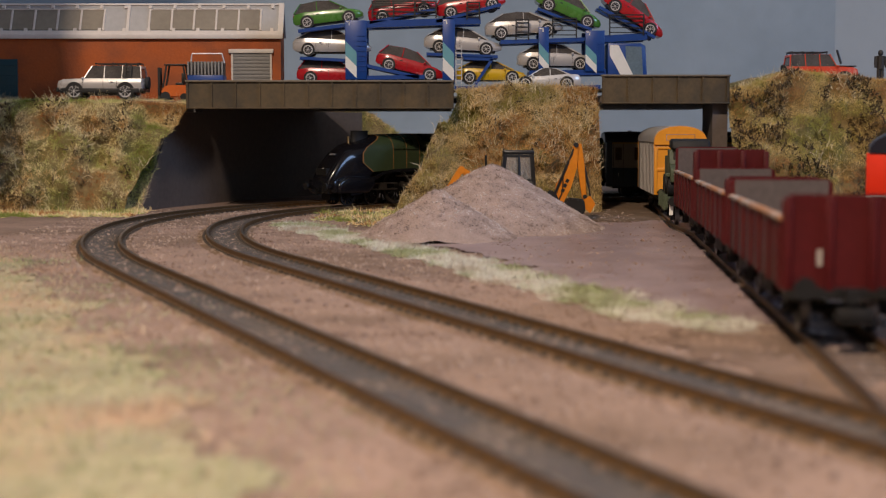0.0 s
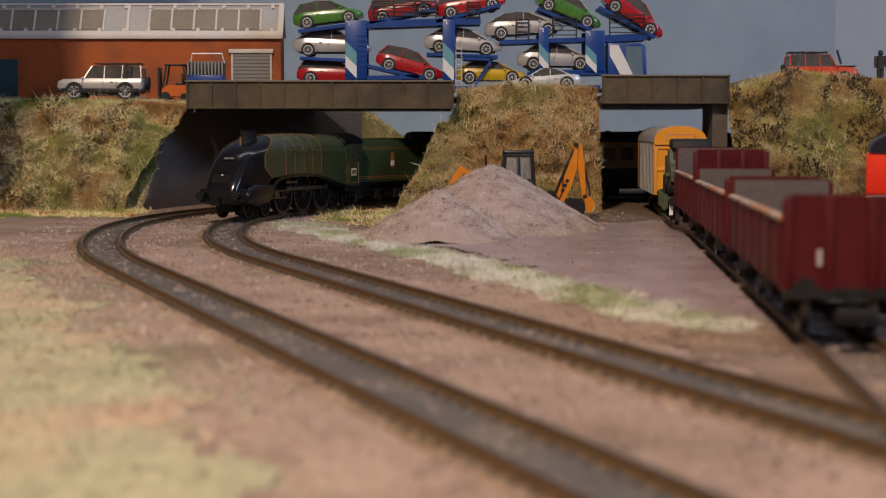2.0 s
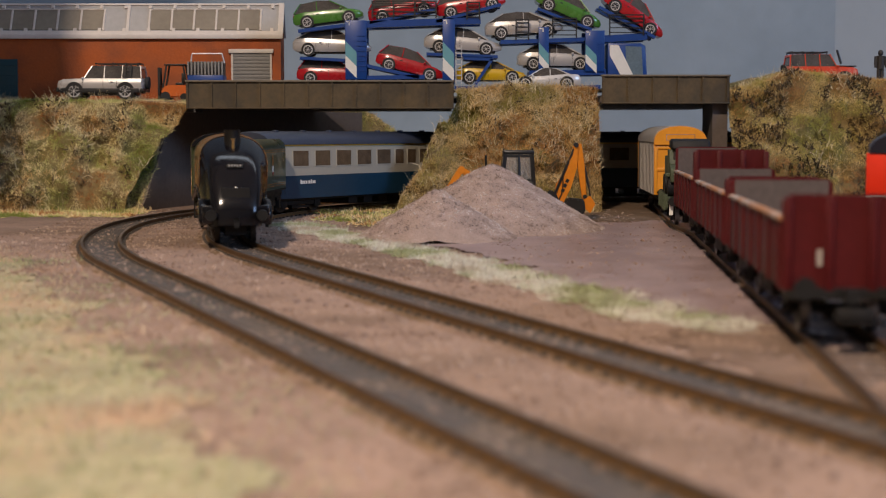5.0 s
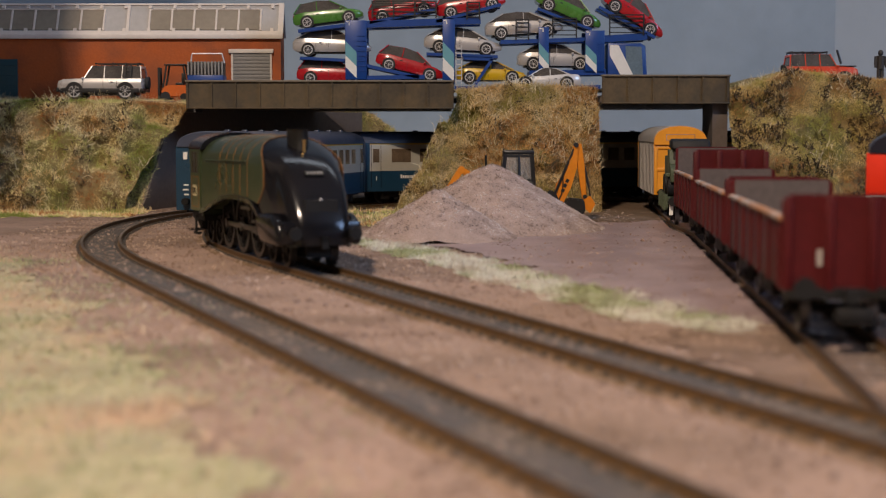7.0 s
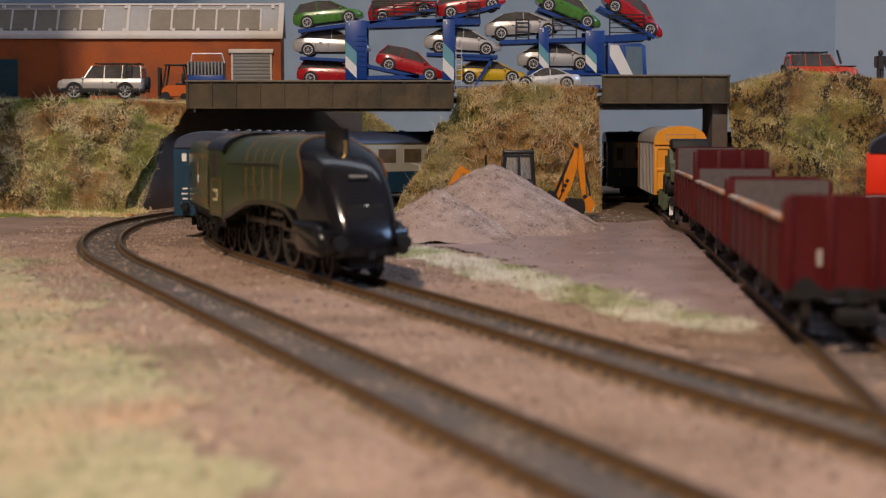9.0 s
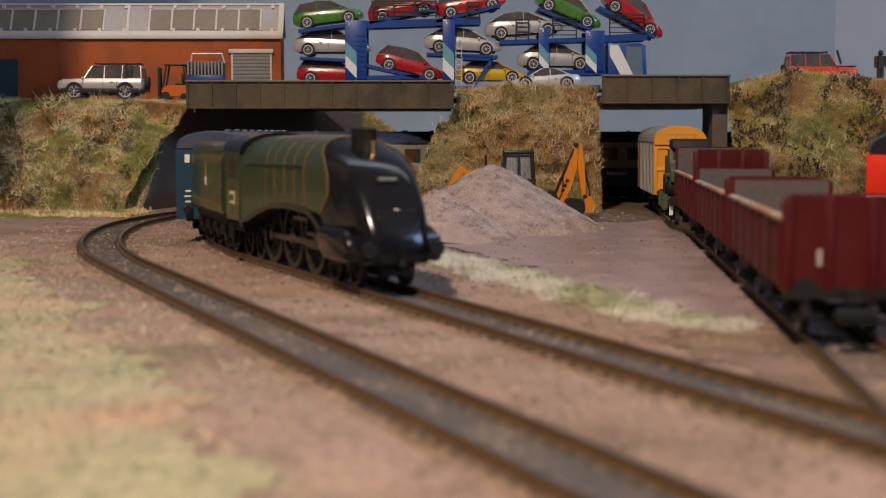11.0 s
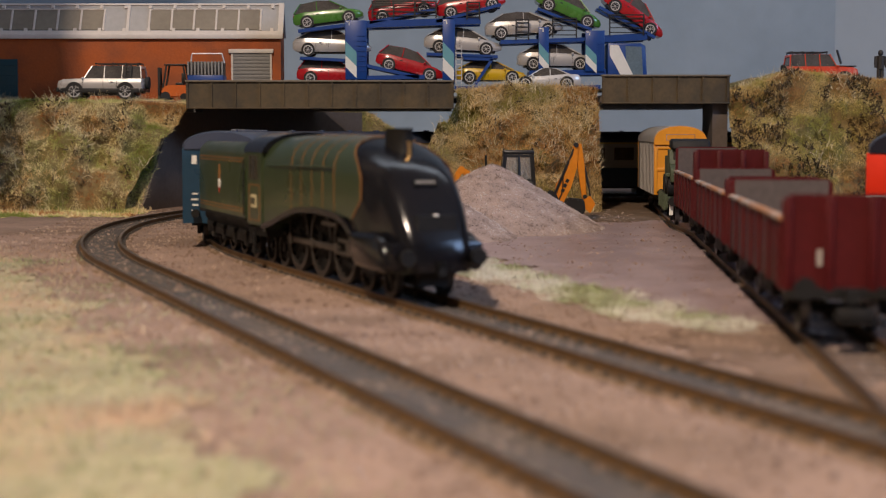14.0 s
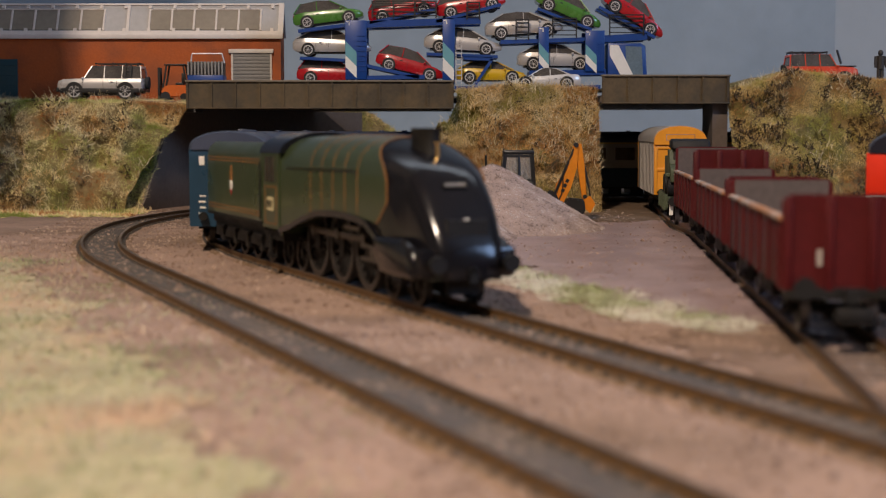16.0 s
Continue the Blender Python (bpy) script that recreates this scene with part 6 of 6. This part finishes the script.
# the car transporter
def build_transporter():
    t = thing("car_transporter", at(0, 0, 0), "blue car transporter lorry with two loaded decks on the bridge", "lorry")
    y0, y1 = CAR_Y * DEEP - 14.5, CAR_Y * DEEP + 14.5
    def slab(name, a, b, thick, ya, yb, m=None, label="", parent=None):
        bm = bmesh.new()
        bar(bm, (a[0], (ya + yb) / 2, a[1]), (b[0], (ya + yb) / 2, b[1]), yb - ya, thick)
        return part(name, bm, m or M_BLUE, parent or t, label)
    # upper and lower runways, two rails each
    for nm, a, b, th in (("upper_runway", (-107.2, 125.8), (-67.0, 130.8), 2.6), ("upper_runway", (-68.3, 130.3), (27.8, 133.7), 5.0), ("upper_runway", (-5.1, 132.8), (42.9, 145.3), 2.2), ("upper_runway", (-54.4, 132.0), (-5.9, 142.0), 2.0),
                         ("middle_runway", (-106.1, 106.1), (-72.7, 104.5), 2.2), ("middle_runway", (-12.3, 109.1), (40.6, 107.0), 2.2), ("lower_runway", (-57.5, 100.7), (-17.8, 91.9), 2.4), ("lower_runway", (8.5, 83.9), (116.9, 84.7), 3.0), ("lower_runway", (-61.0, 91.5), (-13.5, 92.3), 3.0),
                         ("upper_runway", (42.6, 117.8), (108.1, 119.9), 3.0), ("upper_runway", (69.9, 142.4), (110.1, 127.0), 2.0), ("upper_runway", (108.1, 119.5), (151.1, 122.0), 5.0), ("upper_runway", (115.4, 143.6), (157.0, 121.2), 2.2), ("middle_runway", (63.9, 94.8), (121.0, 95.7), 4.0), ("lower_runway", (-111.8, 85.6), (-52.5, 85.6), 3.0), ("middle_runway", (15.2, 106.1), (37.2, 105.3), 2.6)):
        for ya, yb in ((y0, y0 + 7), (y1 - 7, y1)):
            slab(nm, a, b, th, ya, yb)
    slab("brace", (23.7, 86.0), (36.4, 105.3), 2.2, y0, y0 + 2)
    # columns with their stripes
    for x0, x1, zt, zb, st in ((-72.4, -56.4, 133.7, 90.2, 1), (-0.4, 8.8, 134.5, 86.8, 1), (70.7, 78.3, 128.7, 95.2, 1), (105.2, 119.5, 126.2, 96.1, 1)):
        for s, y in ((-1, y0 - 1.5), (1, y1 - 1.5)):
            bm = bmesh.new()
            box(bm, x0, x1, y, y + 3, zb, zt, 0.3)
            col = part("column", bm, M_BLUE, t, "blue column with pale stripes")
            if s < 0:
                w = min(8.5, x1 - x0)
                h = zt - zb
                for nm, mt, k0, k1 in (("stripe", M_TEALSTRIPE, 0.62, 0.38), ("stripe", M_WHITE, 0.38, 0.18)):
                    bm = bmesh.new()
                    prism(bm, [(x0 + 0.2, zb + h * k0 + 1.5), (x0 + w, zb + h * k0 - 7), (x0 + w, zb + h * k1 - 7), (x0 + 0.2, zb + h * k1 + 1.5)], y - 0.15, y + 0.1, "y")
                    part(nm, bm, mt, col)
                bm = bmesh.new()
                for k in range(8):
                    z = zb + 6 + k * (h - 14) / 8
                    box(bm, x0 + w + 0.3, x1 - 0.2, y - 0.5, y + 0.1, z, z + 0.6)
                if x1 - x0 > 10:
                    part("rung", bm, M_BLUE, col)
                else:
                    bm.free()
                bm = bmesh.new()
                box(bm, x0 + 0.6, x0 + 3.5, y - 0.2, y + 0.1, zt - 1.4, zt - 0.7)
                box(bm, x0 + 2.8, x0 + 3.5, y - 0.2, y + 0.1, zt - 3.6, zt - 0.7)
                part("corner_mark", bm, M_WHITE, col)
    bm = bmesh.new()
    lx, lz0, lz1 = 9.3, 86.8, 115.3
    for dx in (0, 4.2):
        box(bm, lx + dx, lx + dx + 0.6, y0 - 2.4, y0 - 1.4, lz0, lz1)
    for k in range(7):
        box(bm, lx, lx + 4.6, y0 - 2.4, y0 - 1.6, lz0 + 2 + k * 4, lz0 + 2.8 + k * 4)
    part("ladder", bm, M_RIM, t, "bright metal ladder")
    # black side rails
    for a, b in (((-52.3, 136.2), (-5.1, 147.8)), ((54.0, 120.3), (63.2, 134.5)), ((81.0, 122.0), (98.6, 135.3)), ((123.2, 123.7), (148.3, 137.8)), ((17.7, 135.3), (26.9, 147.0))):
        xa, xb, za, zb = a[0], b[0], a[1], b[1]
        bm = bmesh.new()
        box(bm, xa - 0.5, xb + 0.5, y0 - 1.2, y0 - 0.3, zb - 0.6, zb + 0.3)
        rail = part("side_rail", bm, M_BLK, t, "black side railing")
        n = max(1, int((xb - xa) / 14))
        for k in range(n + 1):
            x = xa + (xb - xa) * k / n
            bm = bmesh.new()
            box(bm, x - 0.5, x + 0.5, y0 - 1.2, y0 - 0.3, za - 1, zb - 0.6)
            part("rail_post", bm, M_BLK, rail)
        for k in range(4):
            z = za + (zb - za) * (k + 0.3) / 4
            bm = bmesh.new()
            box(bm, xa, xb, y0 - 1.1, y0 - 0.4, z - 0.35, z + 0.35)
            part("rail_bar", bm, M_BLK, rail)
    # cab
    cx0, cx1, cz0, cz1 = 122.0, 151.5, 79.5, 117.0
    bm = bmesh.new()
    prism(bm, [(cx0, cz0), (cx0, cz1), (cx1 - 5, cz1), (cx1 - 1.5, cz1 - 2), (cx1, cz0 + 12), (cx1, cz0)], y0, y1, "y")
    bmesh.ops.bevel(bm, geom=bm.edges[:], offset=0.9, segments=2, affect="EDGES", profile=0.5)
    cab = part("cab", bm, M_BLUE, t, "blue lorry cab with white and teal stripes", smooth=40)
    bm = bmesh.new()
    prism(bm, [(cx0 + 13, cz1 - 2.2), (cx1 - 4.5, cz1 - 2.6), (cx1 - 3.2, cz0 + 13.5), (cx0 + 14.5, cz0 + 13.5)], y0 - 0.2, y0 + 0.2, "y")
    part("cab_window", bm, M_CABGLASS, cab)
    bm = bmesh.new()
    prism(bm, [(cx0 + 1.5, cz1 - 1.5), (cx0 + 8, cz1 - 1.5), (cx0 + 22, cz0 + 8), (cx0 + 24, cz0 + 4), (cx0 + 15, cz0 + 4.5), (cx0 + 1.5, cz1 - 9)], y0 - 0.25, y0 - 0.02, "y")
    part("stripe", bm, M_WHITE, cab)
    bm = bmesh.new()
    prism(bm, [(cx0 + 22, cz0 + 11), (cx1 - 1.0, cz0 + 8), (cx1 - 1.0, cz0 + 4.5), (cx0 + 25, cz0 + 4.5)], y0 - 0.25, y0 - 0.02, "y")
    part("stripe", bm, M_TEALSTRIPE, cab)
    bm = bmesh.new()
    for k in range(3):
        box(bm, cx0 + 13.2 + k * 3.1, cx0 + 15.4 + k * 3.1, y0 - 0.4, y0 - 0.26, cz0 + 10, cz0 + 12.2)
    part("marking_bar", bm, M_BLUE, cab)
    bm = bmesh.new()
    box(bm, cx0 + 1, cx1 - 0.5, y0 + 1, y1 - 1, 77.6, cz0 + 0.5)
    box(bm, -111.1, cx0 + 2, y0 + 8.5, y1 - 8.5, 81, 84)
    part("chassis", bm, M_BLK, t)
    for x in (130.9, 95.1, -35.4, -24.8, -81.6):
        for s, y in ((-1, y0 + 2.5), (1, y1 - 2.5)):
            car_wheel(t, x, y, 5.6, 4.0, s)
    return t


tr = build_transporter()
for o in tr.children:
    if o.name.startswith("wheel"):
        o.location.z = 77.1 * MM


# the works
def build_warehouse():
    h = thing("warehouse", at(0, 0, 0), "orange brick warehouse with a pale roof and cloudy rooflights", "building")
    X1, X0, Yf, Yb, zb = -125.0, -470.0, 1146.0, 1170.0, 73.5
    ze, zr, ym = 126.0, 149.2, 1158.0
    bm = bmesh.new()
    box(bm, X0, X1, Yf, Yb, zb, ze)
    prism(bm, [(Yf, ze), (Yb, ze), (ym, zr - 1.5)], X0, X1, "x")
    part("wall", bm, M_BRICK, h, "orange brown brick wall")
    bm = bmesh.new()
    k = (zr - ze) / (ym - Yf)
    prism(bm, [(Yf - 0.6, ze - 0.6 * k), (ym, zr), (Yb + 0.6, ze - 0.6 * k), (Yb + 0.6, ze - 0.6 * k + 1), (ym, zr + 1.2), (Yf - 0.6, ze - 0.6 * k + 1)], X0 - 2, X1 + 1.5, "x")
    rf = part("roof", bm, M_SHEET, h, "pale grey sheet roof")
    up = Vector((0, -k, 1)).normalized()
    def on_roof(x, f, lift=0.0):
        y = Yf - 0.6 + f * (ym - Yf + 0.6)
        return Vector((x, y, ze - 0.6 * k + 1 + k * (y - Yf + 0.6))) + up * lift
    def tile(name, xa, xb, fa, fb, lift, thick, m, label=""):
        bm = bmesh.new()
        c = (on_roof(xa, fa) + on_roof(xb, fb)) / 2
        dy = on_roof(xa, fb) - on_roof(xa, fa)
        mt = Matrix((Vector((1, 0, 0)), dy.normalized(), up)).transposed().to_4x4()
        mt.translation = c + up * lift
        obox(bm, mt, abs(xb - xa), dy.length, thick)
        part(name, bm, m, rf, label)
    s = 0.4408
    gx = lambda px: (px - 784) * s
    tile("fascia", X0, X1 + 2, -0.03, 0.09, 0.9, 2.2, M_TRIM, "white eaves fascia")
    tile("ridge_cap", X0, X1 + 2, 0.95, 1.0, 0.7, 1.6, M_TRIM, "white ridge")
    tile("barge_board", X1 - 2, X1 + 2, -0.03, 1.0, 0.9, 2.2, M_TRIM, "white barge board")
    tile("roof_bar", gx(230), gx(235), 0.05, 0.97, 0.7, 1.4, M_TRIM)
    for a, n, w in ((-12, 5, 40.5), (270, 5, 39.0)):
        for q in range(n):
            xa = gx(a + q * w)
            tile("rooflight", xa + 0.6, xa + w * s - 0.6, 0.16, 0.80, 0.4, 0.8, M_SKYL, "cloudy beige rooflight pane")
        for q in range(n + 1):
            xa = gx(a + q * w)
            tile("glazing_bar", xa - 0.7, xa + 0.7, 0.14, 0.82, 0.8, 1.4, M_TRIM)
        tile("glazing_bar", gx(a), gx(a + n * w), 0.80, 0.825, 0.8, 1.4, M_TRIM)
    for q in range(12):
        xa = gx(12 + q * 43)
        for f in (0.09, 0.84):
            tile("bracket", xa - 1.2, xa + 1.2, f, f + 0.10, 0.9, 1.6, M_TRIM)
    bm = bmesh.new()
    box(bm, X0, X1 + 2, Yf - 3.5, Yf, ze - 3.2, ze + 0.5, 0.5)
    part("gutter", bm, M_TRIM, h, "white gutter")
    # shutter
    a, b, z0, z1 = gx(417), gx(482), zb, 51 + (235 - 97) * s
    n = 14
    sh = None
    bm = bmesh.new()
    box(bm, a, b, Yf - 0.8, Yf + 0.2, z0, z1)
    sh = part("shutter", bm, M_SHUT, h, "grey roller shutter")
    for q in range(n):
        bm = bmesh.new()
        zz = z0 + (z1 - z0) * q / n
        box(bm, a, b, Yf - 1.5, Yf - 0.7, zz + 0.25, zz + (z1 - z0) / n - 0.05, 0.15)
        part("slat", bm, M_SHUT, sh)
    bm = bmesh.new()
    box(bm, gx(410), gx(488), Yf - 3, Yf, z1, z1 + 3.2, 0.4)
    box(bm, gx(414), gx(417), Yf - 1.8, Yf, z0, z1)
    box(bm, gx(482), gx(485), Yf - 1.8, Yf, z0, z1)
    part("shutter_frame", bm, M_TRIM, h, "white shutter frame and lintel")
    bm = bmesh.new()
    box(bm, gx(-70), gx(40), Yf - 1.2, Yf + 0.2, zb, 51 + (235 - 107) * s, 0.2)
    dr = part("door", bm, M_TEAL, h, "dark teal loading door")
    for q in range(4):
        bm = bmesh.new()
        box(bm, gx(-70), gx(40), Yf - 1.6, Yf - 1.1, zb + 6 + q * 7.5, zb + 6.6 + q * 7.5)
        part("door_rib", bm, M_TEAL, dr)
    return h


build_warehouse()
bm = bmesh.new()
box(bm, -470, -181, 903, 1060, 66, 74.0)
solid("yard", bm, M_ROAD, "grey yard surface before the warehouse", "ground", kind="structure")

M_FORK = mat("orange_forklift_paint", (0.62, 0.13, 0.015), 0.4, var=0.12, scale=50)


def build_forklift():
    f = thing("forklift_truck", at(0, 0, 0), "orange forklift truck with a dark mast and cage by the warehouse", "forklift")
    bm = bmesh.new()
    prism(bm, [(-10, 3), (-10, 9), (-6, 12), (8, 12), (10, 8), (10, 3)], -7, 7, "y")
    bmesh.ops.bevel(bm, geom=bm.edges[:], offset=0.8, segments=2, affect="EDGES")
    part("body", bm, M_FORK, f, "orange body")
    bm = bmesh.new()
    for y in (-6, 6):
        bar(bm, (-9, y, 10), (-6, y, 27), 1.2, 1.2)
        bar(bm, (9, y, 11), (6, y, 27), 1.2, 1.2)
    part("cage_post", bm, M_BLK, f)
    bm = bmesh.new()
    box(bm, -8, 8, -7, 7, 26.4, 27.6, 0.3)
    part("cage_roof", bm, M_BLK, f)
    bm = bmesh.new()
    for y in (-4, 4):
        box(bm, -13, -11.4, y - 0.8, y + 0.8, 1, 25)
        box(bm, -24, -13, y - 0.9, y + 0.9, 1.0, 1.8)
    box(bm, -13, -11.4, -5, 5, 5, 12)
    part("mast", bm, M_BLK, f, "dark mast with forks")
    bm = bmesh.new()
    box(bm, 0, 6, -4, 4, 11.5, 14, 0.5)
    box(bm, 4.5, 6.5, -4, 4, 13, 21, 0.5)
    part("seat", bm, M_BLK, f)
    for x, r in ((-7, 3.6), (7, 3.0)):
        for s in (1, -1):
            bm = bmesh.new()
            rod(bm, (x, s * 5.5, r), (x, s * 8, r), r, 16)
            part("wheel", bm, M_TYRE, f)
    return f


fl = build_forklift()
fl.matrix_basis = site(-198.6, 922, 74.1, 0, 0, 0)


def build_cage():
    c = thing("cage_trailer", at(0, 0, 0), "blue stillage trailer with a grey barred cage", "trailer")
    bm = bmesh.new()
    box(bm, -13, 13, -9, 9, 5, 16, 0.5)
    part("tub", bm, M_BLUE, c, "blue steel tub")
    bm = bmesh.new()
    box(bm, -12.5, 12.5, -8.5, 8.5, 16, 25.5, 0.3)
    part("cover", bm, M_BLK, c)
    for k in range(11):
        bm = bmesh.new()
        x = -12.5 + k * 2.5
        box(bm, x - 0.55, x + 0.55, -9.3, -8.4, 16, 26)
        part("slat", bm, M_SHUT, c, "grey vertical bar")
    bm = bmesh.new()
    rod(bm, (-12, 0, 25), (-11, 0, 32), 0.5, 8)
    rod(bm, (-11, 0, 32), (11, 0, 32), 0.5, 8)
    rod(bm, (11, 0, 32), (13, 0, 25), 0.5, 8)
    part("hoop", bm, M_RIM, c, "bright metal hoop")
    for x in (-8, 8):
        for s in (1, -1):
            bm = bmesh.new()
            rod(bm, (x, s * 6, 2.8), (x, s * 8.5, 2.8), 2.8, 14)
            part("wheel", bm, M_TYRE, c)
    return c


cg = build_cage()
cg.matrix_basis = site(-174.3, 915, 77.1, 0, 0, 0)

# the small model figure on the bank: one plain shape
bm = bmesh.new()
rod(bm, (-1.4, 0, 0), (-1.2, 0, 10.5), 1.2, 8, 1.5)
rod(bm, (1.4, 0, 0), (1.2, 0, 10.5), 1.2, 8, 1.5)
rod(bm, (0, 0, 9.5), (0, 0, 19), 2.6, 10, 3.2)
rod(bm, (-3.4, 0, 18.5), (-4.0, -1, 10.5), 1.2, 8, 0.9)
rod(bm, (3.4, 0, 18.5), (4.0, -1, 10.5), 1.2, 8, 0.9)
ball(bm, (0, 0, 21.2), 1.9, 1, 1, 1.2, 10)
M_FIG = mat("dark_painted_figure", (0.035, 0.032, 0.03), 0.6, var=0.3, scale=200)
solid("model_figure", bm, M_FIG, "dark painted standing model figure on the bank", "figurine", m=site(317.8, 900, 87.5))
# ---- what moves ----
TIMES = [(0.0, -411), (0.5, -369), (1.0, -327), (1.5, -285), (2.0, -247), (2.5, -213), (3.0, -185), (3.5, -158), (4.0, -125), (5.0, -48), (6.0, 34), (6.5, 64), (7.0, 82), (8.0, 111), (9.0, 132), (10.5, 155), (12.5, 179), (14.5, 201), (16.0, 219)]


def advance(t):
    """Millimetres along the line of the train's front buffers at t seconds."""
    ts = [a for a, _ in TIMES]
    ss = [b for _, b in TIMES]
    sl = [(ss[i + 1] - ss[i]) / (ts[i + 1] - ts[i]) for i in range(len(ts) - 1)]
    dd = [sl[0]] + [2 * sl[i] * sl[i + 1] / (sl[i] + sl[i + 1]) for i in range(len(sl) - 1)] + [sl[-1]]
    i = max(k for k in range(len(ts) - 1) if ts[k] <= t + 1e-9)
    h = ts[i + 1] - ts[i]
    u = (t - ts[i]) / h
    return ((1 + 2 * u) * (1 - u) ** 2 * ss[i] + u * (1 - u) ** 2 * h * dd[i] + u * u * (3 - 2 * u) * ss[i + 1] + u * u * (u - 1) * h * dd[i + 1])


def riding(front, front_pivot, rear_pivot, stiff=False):
    """Pose of a vehicle whose buffers stand at front along the line and whose pivots follow it."""
    a = Vector((*line(front - front_pivot)[:2], 0))
    c = Vector((*line(front - rear_pivot)[:2], 0))
    d = (a - c).normalized()
    o = a + d * front_pivot
    if stiff:
        # the long engine stands stiffly across the tight curve, turned about its leading drivers
        turn = radians(7.0 * smooth01(-40, -240, front))
        q = o - d * 66
        d = Vector((d.x * math.cos(turn) + d.y * math.sin(turn), d.y * math.cos(turn) - d.x * math.sin(turn), 0))
        o = q + d * 66
    return at(o.x, o.y, 0, 0, 0, math.degrees(math.atan2(d.y, d.x)))


def motions():
    vehicle_times = [i * 0.2 for i in range(81)]
    for ob, off, fp, rp in TRAIN:
        walk(ob, [(t, riding(advance(t) - off, fp, rp, ob is loco)) for t in vehicle_times])
    wheel_times = [i / 15 for i in range(241)]
    gone = [(t, advance(t)) for t in wheel_times]
    for ax, x, r in WHEELS:
        walk(ax, [(t, at(x, 0, r, 0, math.degrees(s / r) % 360, 0)) for t, s in gone])
    for rd, x, r, c, phase in RODS:
        walk(rd, [(t, at(x + c * math.sin(s / r + phase), 0, r + c * math.cos(s / r + phase))) for t, s in gone])


motions()
